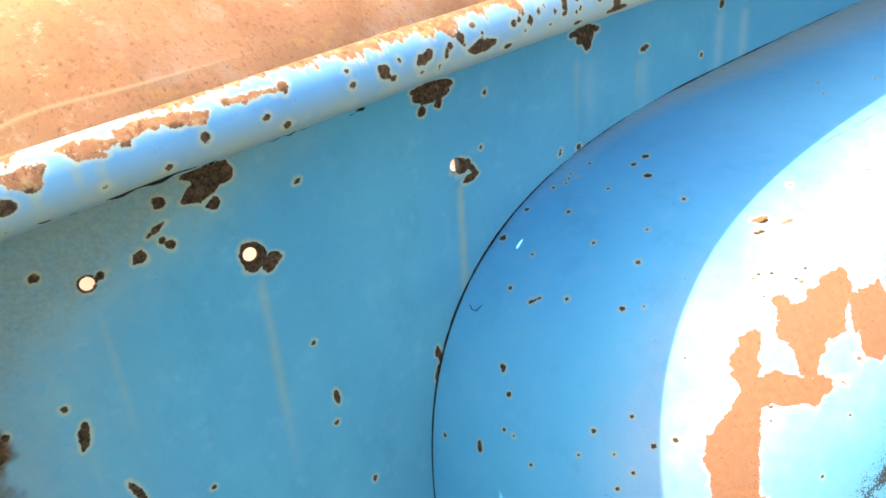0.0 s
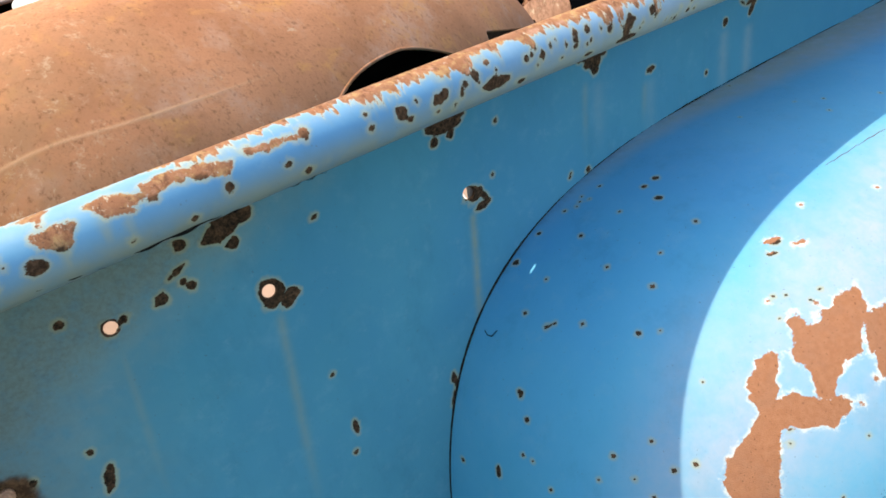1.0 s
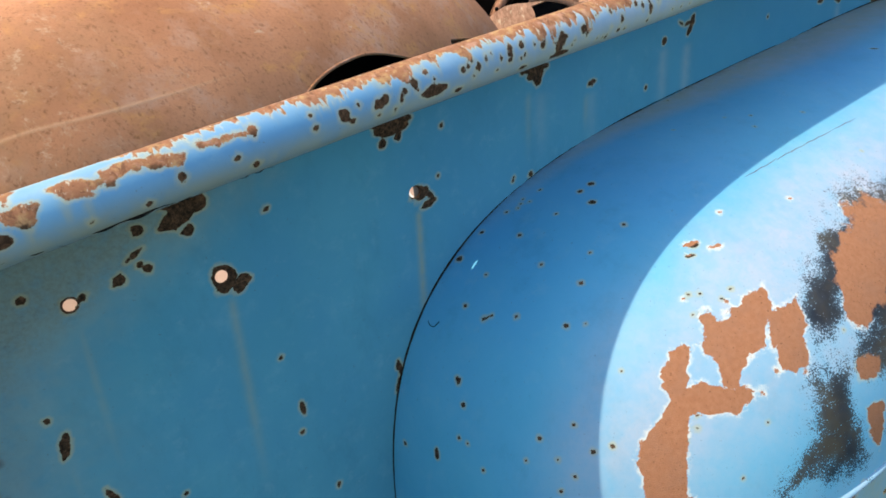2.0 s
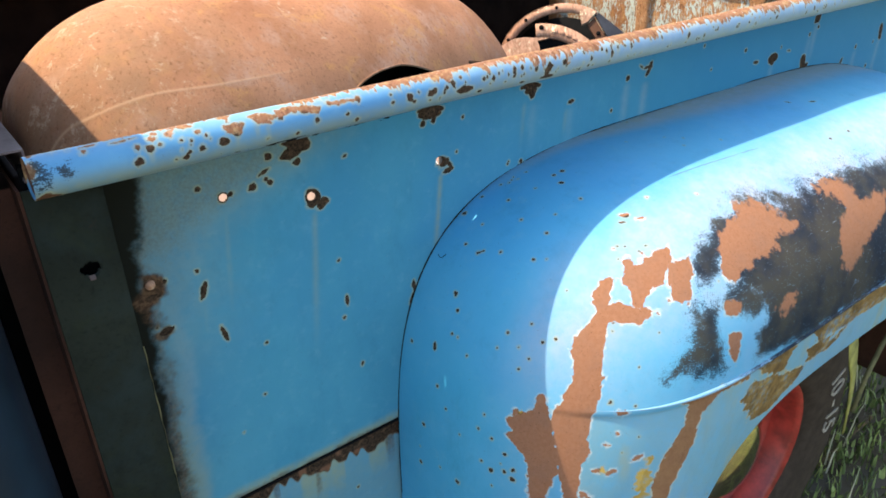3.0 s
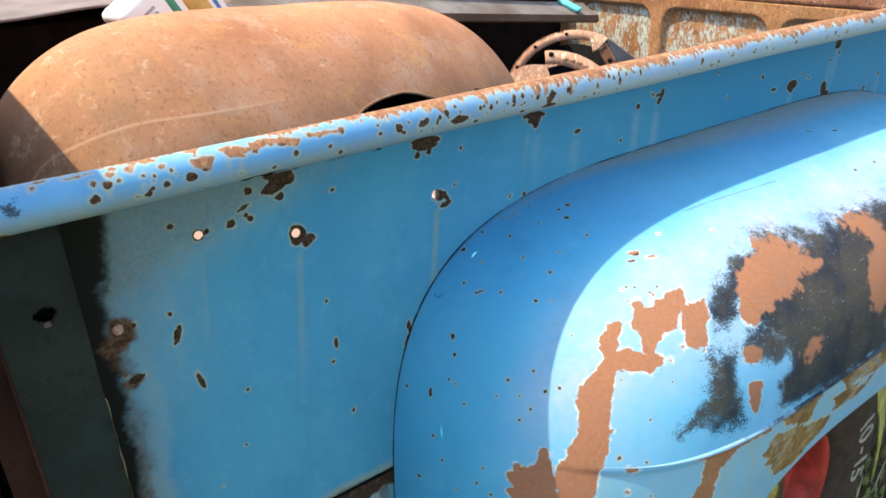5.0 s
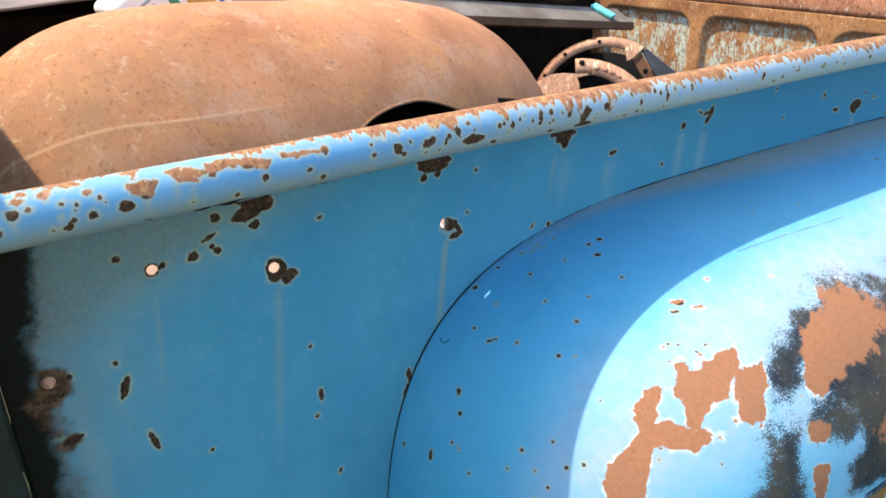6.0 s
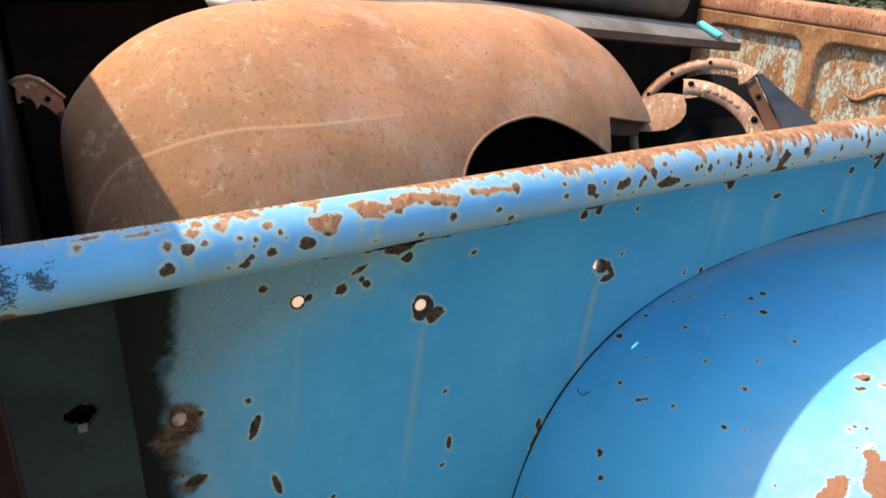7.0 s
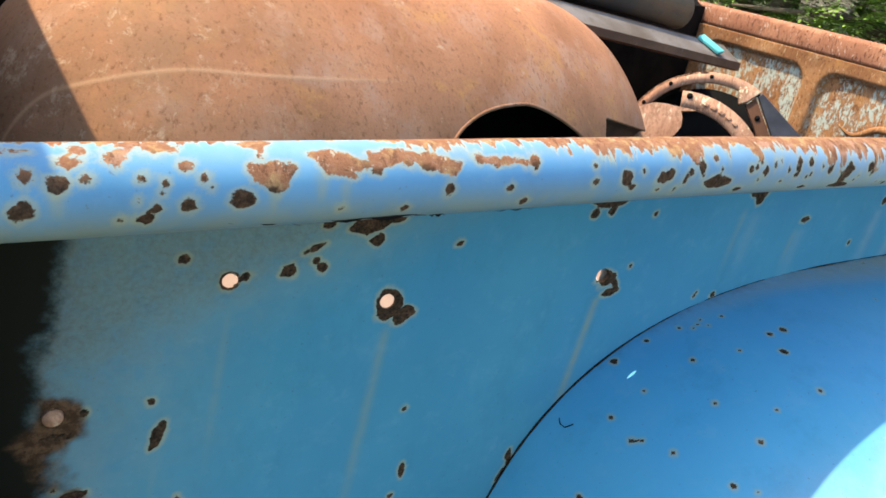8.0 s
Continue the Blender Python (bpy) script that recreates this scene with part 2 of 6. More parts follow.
FLANGE_RUST = rusty_metal("dull_flange_rust", (0.022, 0.010, 0.007), (0.090, 0.035, 0.021), (0.07, 0.038, 0.026), 1.2, 0.3)
DEEP_RUST = rusty_metal("deep_rust", (0.085, 0.04, 0.025), (0.17, 0.075, 0.04), (0.3, 0.2, 0.13), 1.5, 0.4)
HOLE_RUST = rusty_metal("hole_rim_rust", (0.040, 0.022, 0.014), (0.085, 0.048, 0.030), (0.17, 0.11, 0.07), 6.0, 0.4)
PALE_RUST = rusty_metal("pale_rust", (0.36, 0.17, 0.10), (0.66, 0.39, 0.26), (0.80, 0.68, 0.48), 1.0, 0.8, (0.82, 0.70, 0.46), 0.55, pits=0.3)
GATE_RUST = rusty_metal("tailgate_rust", (0.32, 0.135, 0.055), (0.60, 0.290, 0.125), (0.66, 0.50, 0.30), 1.6, 0.7, (0.46, 0.52, 0.45), 0.492, mauve=0.6, shaped=True)
RAIL_RUST = rusty_metal("top_rail_rust", (0.30, 0.120, 0.066), (0.50, 0.225, 0.125), (0.72, 0.58, 0.46), 1.4, 0.6, (0.66, 0.64, 0.55), 0.60)
BRACKET_RUST = rusty_metal("dusty_mauve_rust", (0.080, 0.054, 0.048), (0.22, 0.165, 0.155), (0.40, 0.34, 0.33), 2.0, 0.6)
PIPE_STEEL = rusty_metal("blackened_pipe", (0.04, 0.042, 0.05), (0.17, 0.105, 0.065), (0.16, 0.19, 0.25), 0.8, 0.9)
PIPE_STEEL.node_tree.nodes["Principled BSDF"].inputs["Roughness"].default_value = 0.42
DARK_STEEL = plain("dark_steel", (0.045, 0.045, 0.05), 0.38, 0.35, 0.5, 9)
GREY_STEEL = rusty_metal("brownish_grey_steel", (0.10, 0.078, 0.060), (0.22, 0.200, 0.190), (0.30, 0.27, 0.25), 1.2, 0.5)
LIP_STEEL = rusty_metal("brown_lip_steel", (0.10, 0.055, 0.035), (0.22, 0.125, 0.08), (0.30, 0.22, 0.17), 1.4, 0.5)
PINK_SHEET = plain("pale_rust_sheet", (0.56, 0.36, 0.26), 0.7, 0.0, 0.2, 9)
SHEET_GREY = plain("pinkish_grey_sheet", (0.165, 0.120, 0.105), 0.7, 0.0, 0.3, 9)
OVERSPRAY = rusty_metal("black_green_overspray", (0.008, 0.010, 0.008), (0.025, 0.030, 0.022), (0.034, 0.022, 0.014), 0.7, 0.7, mauve=0.6)
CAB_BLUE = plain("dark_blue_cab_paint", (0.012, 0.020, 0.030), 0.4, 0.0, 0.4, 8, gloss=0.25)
OVERSPRAY.node_tree.nodes["Principled BSDF"].inputs["Specular IOR Level"].default_value = 0.08
# Near-black stand-in for rusty steel that lies in shade.
SHADE_STEEL = plain("shade_dark_steel", (0.010, 0.007, 0.006), 0.9, 0.0, 0.5, 12, gloss=0.1)
WELT = plain("dirty_welt", (0.018, 0.014, 0.011), 0.9, 0.0, 0.6, 60, gloss=0.1)
# Black for cracks and marks, and for the shade inside gaps and holes.
BLACK_GAP = plain("gap_black", (0.006, 0.006, 0.006), 0.9, gloss=0.1)
RUBBER = plain("tyre_rubber", (0.046, 0.033, 0.024), 0.85, 0.0, 0.3, 40, gloss=0.15)
OLIVE = plain("olive_yellow", (0.42, 0.39, 0.11), 0.7, 0.0, 0.4, 20)
DUSTY = plain("dusty_tread", (0.15, 0.135, 0.06), 0.9, 0.0, 0.4, 30)
WHITE_LETTER = plain("worn_white_letter", (0.30, 0.27, 0.22), 0.8, 0.0, 0.4, 90)
RED_RIM = plain("red_wheel_paint", (0.33, 0.032, 0.022), 0.45, 0.0, 0.5, 25)
CHROME = plain("dull_chrome", (0.62, 0.60, 0.50), 0.13, 1.0, 0.15, 12, 0.05)
PLANK = plain("dark_bed_board", (0.03, 0.022, 0.016), 0.85, 0.0, 0.5, 18)
TEAL = plain("teal_plastic", (0.10, 0.55, 0.55), 0.5)
JUG_WHITE = plain("white_plastic", (0.78, 0.78, 0.76), 0.4, 0.0, 0.05)
JUG_GREEN = plain("green_print", (0.01, 0.22, 0.13), 0.4, 0.0, 0.1)
JUG_GOLD = plain("gold_print", (0.50, 0.32, 0.09), 0.4, 0.0, 0.25)
JUG_BLUE = plain("blue_print", (0.03, 0.20, 0.5), 0.4, 0.0, 0.1)
JUG_GREY = plain("grey_print", (0.35, 0.37, 0.37), 0.5, 0.0, 0.1)
SOIL = rusty_metal("grassy_soil", (0.055, 0.045, 0.026), (0.150, 0.110, 0.068), (0.30, 0.23, 0.15), 0.35, 0.75, mauve=0.5)


def leafy(name, dark, light):
    s = Shader(name, 0.6)
    info = s.tree.nodes.new("ShaderNodeNewGeometry").outputs["Random Per Island"]
    s.set("Base Color", s.mix(info, dark, light))
    s.set("Subsurface Weight", 0.0)
    return s.mat


GRASS = leafy("grass_blades", (0.035, 0.075, 0.012), (0.40, 0.46, 0.13))
LEAVES = leafy("conifer_sprays", (0.035, 0.12, 0.022), (0.30, 0.48, 0.085))
FLOWER = leafy("dry_flower_heads", (0.45, 0.40, 0.22), (0.7, 0.66, 0.5))
BARK = plain("bark", (0.10, 0.075, 0.05), 0.9, 0.0, 0.4, 20, 0.6)


# ---- building helpers ----
def part(name, mesh, material, parent=None, label="", smooth=True):
    """Links a bmesh or a mesh as one object under a thing or a part."""
    if isinstance(mesh, bmesh.types.BMesh):
        data = bpy.data.meshes.new(name)
        bmesh.ops.recalc_face_normals(mesh, faces=mesh.faces)
        mesh.to_mesh(data)
        mesh.free()
    else:
        data = mesh
    data.materials.clear()
    data.materials.append(material)
    data.polygons.foreach_set("use_smooth", [smooth] * len(data.polygons))
    ob = new(name, data)
    if parent:
        ob.parent = parent
    if label:
        tagged(ob, label)
    return ob


def thing(name, label, category, at=(0, 0, 0), group=""):
    ob = new(name)
    ob.empty_display_size = 0.05
    ob.location = at
    return tagged(ob, label, category, group)


def shift(bm, m):
    bmesh.ops.transform(bm, matrix=m, verts=bm.verts)
    return bm


def box(size, at=(0, 0, 0), bevel=0.0, cuts=2, turn=None):
    bm = bmesh.new()
    bmesh.ops.create_cube(bm, size=1.0)
    shift(bm, Matrix.Diagonal((*size, 1)))
    if bevel:
        bmesh.ops.bevel(bm, geom=list(bm.edges), offset=bevel, segments=cuts, affect="EDGES", profile=0.5)
    if turn:
        shift(bm, turn)
    return shift(bm, Matrix.Translation(at))


def sheet(points, name="sheet", keep=None, close=False):
    """A mesh over an array of points [rows, columns, 3]; keep: which faces stay; close: joins the last column to the first."""
    rows, cols = points.shape[:2]
    index = np.arange(rows * cols).reshape(rows, cols)
    if close:
        index = np.concatenate([index, index[:, :1]], axis=1)
    faces = np.stack([index[:-1, :-1], index[:-1, 1:], index[1:, 1:], index[1:, :-1]], axis=-1).reshape(-1, 4)
    if keep is not None:
        faces = faces[keep.reshape(-1)]
    data = bpy.data.meshes.new(name)
    data.from_pydata(points.reshape(-1, 3), [], faces.tolist())
    return data


def even(points, count):
    """Places along a polyline, even by length: their fractional indices."""
    length = np.concatenate([[0], np.cumsum(np.linalg.norm(np.diff(points, axis=0), axis=1))])
    return np.interp(np.linspace(0, length[-1], count), length, np.arange(len(points)))


def tube(path, radius, sides=16, caps=True):
    """A bmesh tube along points; radius: one number or one for each point."""
    bm = bmesh.new()
    path = [Vector(p) for p in path]
    radii = radius if isinstance(radius, (list, tuple)) else [radius] * len(path)
    rings, side = [], None
    for i, p in enumerate(path):
        way = (path[min(i + 1, len(path) - 1)] - path[max(i - 1, 0)]).normalized()
        if side is None:
            side = way.orthogonal().normalized()
        side = (side - way * side.dot(way)).normalized()
        up = way.cross(side)
        rings.append([bm.verts.new(p + radii[i] * (math.cos(a) * side + math.sin(a) * up)) for a in (2 * math.pi * k / sides for k in range(sides))])
    for a, b in zip(rings, rings[1:]):
        for k in range(sides):
            bm.faces.new((a[k], a[(k + 1) % sides], b[(k + 1) % sides], b[k]))
    if caps:
        bm.faces.new(rings[0])
        bm.faces.new(rings[-1][::-1])
    return bm


def lathe(profile, sides=96):
    """A mesh turned about the y axis through the origin; profile: (radius, y)."""
    angle = np.linspace(0, 2 * np.pi, sides, endpoint=False)
    p = np.array(profile)
    pts = np.stack([p[:, :1] * np.cos(angle), np.repeat(p[:, 1:], sides, 1), p[:, :1] * np.sin(angle)], axis=-1)
    return sheet(pts, "turned", close=True)


def chance(p, seed=0):
    """Smooth noise of places p [..., 3], about -1 to 1."""
    p = np.asarray(p, float)
    cell = np.floor(p).astype(np.int64)
    f = p - cell
    f = f * f * (3 - 2 * f)
    total = 0
    for dx in (0, 1):
        for dy in (0, 1):
            for dz in (0, 1):
                h = (cell[..., 0] + dx) * 374761393 + (cell[..., 1] + dy) * 668265263 + (cell[..., 2] + dz) * 2147483647 + seed * 1274126177
                h = (h ^ (h >> 13)) * 1274126177 & 0x7FFFFFFF
                h = ((h ^ (h >> 16)) & 0xFFFF) / 32768.0 - 1
                w = (f[..., 0] if dx else 1 - f[..., 0]) * (f[..., 1] if dy else 1 - f[..., 1]) * (f[..., 2] if dz else 1 - f[..., 2])
                total = total + w * h
    return total


def ease(x, low, high):
    k = np.clip((x - low) / (high - low), 0, 1)
    return k * k * (3 - 2 * k)


# ---- wear: chips, bare patches and scuffs as rounded strokes in space ----
marks = []


def chip(x, y, z, r, to=None, tone=0.0):
    marks.append(("rust", (x, y, z), to or (x, y, z), 0.86 * r if r < 0.009 else r, tone))


def scuff(x, y, z, r, to=None):
    marks.append(("dark", (x, y, z), to or (x, y, z), 1.35 * r, 0.0))


def patch(kind, tone, outline, rolled=False):
    """A bare or scuffed area by its outline: seen square to the fender's front corner, or unrolled from the top rail."""
    outlines.append((kind, tone, np.array(outline), rolled))


outlines = []


def outline_gap(u, v, ring):
    """Distance to a closed outline, negative inside."""
    best, inside = np.full(len(u), 9.0), np.zeros(len(u), bool)
    for (ax, ay), (bx, by) in zip(ring, np.roll(ring, -1, 0)):
        dx, dy = bx - ax, by - ay
        k = np.clip(((u - ax) * dx + (v - ay) * dy) / max(dx * dx + dy * dy, 1e-12), 0, 1)
        best = np.minimum(best, np.hypot(u - ax - k * dx, v - ay - k * dy))
        inside ^= ((ay > v) != (by > v)) & (u < ax + (v - ay) * dx / np.where(dy == 0, 1e-9, dy))
    return np.where(inside, -best, best)


def wear(points, ragged=0.6, lift=False, grow=0.0):
    """The fields of the marks made since the last call, over points [n, 3]: distance to rust, to the scuffs, and the rust's tone."""
    fields = {"rust": np.full(len(points), 0.03), "dark": np.full(len(points), 0.06)}
    tone = np.zeros(len(points))
    for seed, (kind, a, b, r, shade) in enumerate(marks):
        a, b, r = np.array(a), np.array(b), r + grow
        if lift:
            a, b = (points[np.argmin(((points - p) ** 2).sum(1))] for p in (a, b))
        reach = r * 1.8 + 0.03
        near = np.nonzero(np.all((points > np.minimum(a, b) - reach) & (points < np.maximum(a, b) + reach), axis=1))[0]
        if not len(near):
            continue
        p = points[near]
        ab = b - a
        k = np.clip((p - a) @ ab / max(ab @ ab, 1e-12), 0, 1)
        gap = np.linalg.norm(p - a - k[:, None] * ab, axis=1)
        uneven = chance(p / r * 0.9, seed) * 0.62 + chance(p / r * 2.3, seed + 50) * 0.3 + chance(p / r * 5.0, seed + 90) * 0.14
        body = r * (1.15 - 0.7 * (2 * k - 1) ** 2) if r < 0.009 and ab @ ab > 0 else r
        gap = gap - body - r * ragged * uneven
        closer = gap < fields[kind][near]
        fields[kind][near] = np.where(closer, gap, fields[kind][near])
        if kind == "rust":
            tone[near] = np.where(closer, shade, tone[near])
    for kind, shade, ring, rolled in outlines:
        u, v = (points[:, 0] - points[:, 1]) * 0.7071, points[:, 2]
        if rolled:
            u, v = points[:, 0], RAIL_R * np.arctan2(points[:, 2] - RAIL_Z, RAIL_Y - points[:, 1])
        low, high = ring.min(0) - 0.05, ring.max(0) + 0.05
        near = np.nonzero((u > low[0]) & (u < high[0]) & (v > low[1]) & (v < high[1]) & (rolled | (points[:, 1] < -0.1)))[0]
        p = points[near]
        gap = 1.3 * outline_gap(u[near], v[near], ring)
        if kind == "rust":
            gap += (0.0016 if rolled else 0.0030) * chance(p * 110, 61) + (0.0018 if rolled else 0.0022) * chance(p * 260, 62)
            if shade > 1.55:
                gap += 0.011 * chance(p * (22, 22, 70), 65) + 0.006 * chance(p * (60, 60, 200), 66)
        else:
            gap += shade + 0.008 * chance(p * 45, 63) + 0.005 * chance(p * 140, 64)
        closer = gap < fields[kind][near]
        fields[kind][near] = np.where(closer, gap, fields[kind][near])
        if kind == "rust":
            tone[near] = np.where(closer, shade, tone[near])
    outlines.clear()
    marks.clear()
    return {**fields, "tone": tone}


def lay(data, fields):
    """Writes fields onto a mesh's points."""
    for key, values in fields.items():
        data.attributes.new(key, "FLOAT", "POINT").data.foreach_set("value", np.asarray(values, np.float32).ravel())


# ================= the pickup truck =================
truck = thing("pickup_truck", "old blue pickup truck with a rust-chipped bed and fender", "truck")
truck.location = (0.0, 0.0, 0.0)
BED_FRONT, BED_BACK, BED_WIDE, FLOOR_Z = -0.316, 1.93, 1.42, 0.56
RAIL_Y, RAIL_Z, RAIL_R = -0.102, 1.143, 0.021

# ---- near bed side: a flat panel that flares out to the top rail, with bolt holes through it ----
xs = np.concatenate([np.arange(-0.2695, 0.72, 0.0022), np.arange(0.7225, BED_BACK, 0.0042)])
zs = np.arange(0.552, 1.108, 0.0024)
bend = np.linspace(0, 1, 16)[1:]
row_z = np.concatenate([zs, zs[-1] + 0.034 * np.sin(bend * math.pi / 2)])
row_y = np.concatenate([0 * zs, -0.094 * (1 - np.cos(bend * math.pi / 2))])
side_points = np.zeros((len(row_z), len(xs), 3))
side_points[..., 0] = xs
side_points[..., 1] = row_y[:, None] + 0.0012 * chance(np.stack(np.broadcast_arrays(xs[None, :] * 5, row_z[:, None] * 5, 0.0), -1), 3)
side_points[..., 2] = row_z[:, None]


def pierce(points, holes):
    """Draws the grid round each hole (x, z, r) onto its rim; returns which faces stay."""
    rows, cols = points.shape[:2]
    stay = np.ones((rows - 1, cols - 1), bool)
    for x, z, r in holes:
        dx, dz = points[..., 0] - x, points[..., 2] - z
        far = np.hypot(dx, dz)
        inside = far < r
        gone = inside[:-1, :-1] & inside[1:, :-1] & inside[:-1, 1:] & inside[1:, 1:]
        stay &= ~gone
        snap = (far < r + 0.0016) & (far > 1e-6)
        edge = snap & (np.abs(far - r) < 0.0034)
        points[..., 0] = np.where(edge, x + dx / np.maximum(far, 1e-6) * r, points[..., 0])
        points[..., 2] = np.where(edge, z + dz / np.maximum(far, 1e-6) * r, points[..., 2])
    return stay


chip(0.2262, 0.0, 0.9962, 0.0105)
stay = pierce(side_points, [(-0.122, 1.032, 0.0061), (0.0, 1.0, 0.0070), (0.2225, 0.998, 0.0076)])
chip(-0.152, 0.000, 1.052, 0.0046)
chip(-0.082, 0.000, 1.035, 0.0067)
chip(-0.062, 0.000, 1.041, 0.0034)
chip(-0.057, 0.000, 1.036, 0.0045)
chip(-0.072, 0.000, 1.048, 0.0022, to=(-0.055, 0.000, 1.055))
chip(-0.055, 0.000, 1.071, 0.0056)
chip(-0.035, 0.000, 1.065, 0.0085, to=(-0.006, 0.000, 1.072))
chip(-0.016, 0.000, 1.076, 0.0090, to=(-0.003, 0.000, 1.077))
chip(-0.016, 0.000, 1.054, 0.0063)
chip(0.054, 0.000, 1.044, 0.0024, to=(0.060, 0.000, 1.046))
chip(-0.122, 0.000, 1.032, 0.0074)
chip(-0.114, 0.000, 1.0335, 0.0036, to=(-0.109, 0.000, 1.0350))
chip(0.001, 0.000, 0.999, 0.0132)
chip(0.018, 0.000, 0.988, 0.0079)
chip(0.013, 0.000, 0.983, 0.0073)
chip(0.234, 0.000, 0.994, 0.0068)
chip(0.228, 0.000, 0.977, 0.0048, to=(0.248, 0.000, 0.981))
chip(0.238, 0.000, 0.992, 0.0036, to=(0.246, 0.000, 0.983))
chip(0.040, 0.000, 0.827, 0.0033, to=(0.040, 0.000, 0.810))
chip(0.033, 0.000, 0.791, 0.0034)
chip(0.032, 0.000, 0.890, 0.0032)
chip(0.056, 0.000, 0.692, 0.0029)
chip(-0.172, 0.000, 0.944, 0.0034)
chip(-0.164, 0.000, 0.925, 0.0045, to=(-0.173, 0.000, 0.902))
chip(-0.155, 0.000, 0.853, 0.0035, to=(-0.149, 0.000, 0.828))
chip(0.164, 0.000, 0.808, 0.0043, to=(0.165, 0.000, 0.789))
chip(0.162, 0.000, 0.785, 0.0022, to=(0.154, 0.000, 0.767))
chip(-0.241, 0.000, 0.928, 0.0040, to=(-0.222, 0.000, 0.928))
chip(-0.214, 0.000, 0.944, 0.0036)
chip(-0.234, 0.000, 0.873, 0.0050, to=(-0.215, 0.000, 0.876))
chip(0.256, 0.000, 1.005, 0.0028)
chip(0.269, 0.000, 1.058, 0.0034)
chip(0.187, 0.000, 1.076, 0.0077, to=(0.225, 0.000, 1.074))
chip(0.193, 0.000, 1.063, 0.0058)
chip(0.213, 0.000, 1.065, 0.0052)
chip(0.403, 0.000, 1.074, 0.0086, to=(0.425, 0.000, 1.074))
chip(0.416, 0.000, 1.064, 0.0066)
chip(0.504, 0.000, 1.036, 0.0038, to=(0.518, 0.000, 1.037))
chip(0.659, 0.000, 1.051, 0.0062)
chip(0.691, 0.000, 1.0700, 0.0018, to=(0.704, 0.000, 1.0620))
chip(0.704, 0.000, 1.0620, 0.0026, to=(0.722, 0.000, 1.0640))
chip(0.727, 0.000, 1.0700, 0.0062, to=(0.719, 0.000, 1.0590))
chip(0.722, 0.000, 1.0620, 0.0052, to=(0.713, 0.000, 1.0470))
chip(0.924, 0.000, 1.0246, 0.0032)
chip(0.890, 0.000, 1.0770, 0.0036)
chip(1.191, 0.000, 1.0340, 0.0030, to=(1.190, 0.000, 1.0290))
chip(1.218, 0.000, 1.0200, 0.0018, to=(1.234, 0.000, 1.0170))
chip(0.620, 0.000, 0.999, 0.0033)
chip(0.367, 0.000, 0.962, 0.0022)
chip(0.394, 0.000, 0.956, 0.0045)
chip(-0.033, 0.000, 1.082, 0.0050, to=(0.001, 0.000, 1.081))
chip(-0.023, 0.000, 1.070, 0.0045, to=(-0.006, 0.000, 1.070))
chip(0.186, 0.000, 1.083, 0.0064, to=(0.231, 0.000, 1.079))
chip(0.392, 0.000, 1.081, 0.0064, to=(0.434, 0.000, 1.079))
chip(0.413, 0.000, 1.069, 0.0058)
chip(-0.096, 0.000, 0.801, 0.0030)
chip(-0.235, 0.000, 0.884, 0.0017)
chip(1.334, 0.000, 1.0850, 0.0092, to=(1.328, 0.000, 1.0735))
chip(1.341, 0.000, 1.0565, 0.0052)
chip(1.309, 0.000, 1.0460, 0.0044, to=(1.305, 0.000, 1.0420))
chip(1.155, 0.000, 1.0100, 0.0098, to=(1.171, 0.000, 1.0120))
chip(1.163, 0.000, 1.0030, 0.0075)
chip(1.298, 0.000, 0.9900, 0.0105, to=(1.301, 0.000, 0.9740))
chip(1.304, 0.000, 0.9650, 0.0062, to=(1.324, 0.000, 0.9740))
chip(1.649, 0.000, 0.9805, 0.0040)
chip(1.555, 0.000, 0.981, 0.0059)
chip(1.498, 0.000, 0.9600, 0.0045, to=(1.486, 0.000, 0.9490))
chip(1.102, 0.000, 1.012, 0.0038, to=(1.084, 0.000, 1.014))
chip(1.044, 0.000, 1.046, 0.0049)
chip(1.679, 0.000, 1.0140, 0.0092, to=(1.683, 0.000, 0.9890))
chip(-0.110, 0.000, 0.716, 0.0026)
chip(0.057, -0.000, 0.695, 0.0037)
chip(-0.151, 0.000, 0.666, 0.0017)
chip(0.364, 0.000, 0.958, 0.0029)
chip(1.638, 0.000, 0.920, 0.0046)
bed_side = sheet(side_points, "bed_side", stay)
flat = side_points.reshape(-1, 3)
fields = wear(flat, 0.48)


def run_off(points, x, z, length, lean=-0.1, width=0.0042):
    """A faint stain that runs down from a hole or chip."""
    down = z - points[:, 2]
    off = points[:, 0] - (x + lean * down)
    wide = width * (1 + 1.5 * np.clip(down, 0, 1))
    return np.exp(-((off / wide) ** 2)) * ease(down, 0.0, 0.012) * (1 - ease(down, 0.35 * length, length))


drip_tint = np.zeros(len(flat))
for x, z, length, strength in ((0.003, 0.982, 0.26, 0.48), (0.224, 0.98, 0.24, 0.75), (-0.121, 1.022, 0.2, 0.36), (0.5, 1.03, 0.06, 0.4),
                              (0.40, 1.06, 0.1, 0.35), (-0.17, 0.9, 0.08, 0.3), (-0.23, 0.93, 0.2, 0.5)):
    drip_tint = np.maximum(drip_tint, strength * run_off(flat, x, z, length))
# pale chalky runs under the chips further back
pale_run = np.zeros(len(flat))
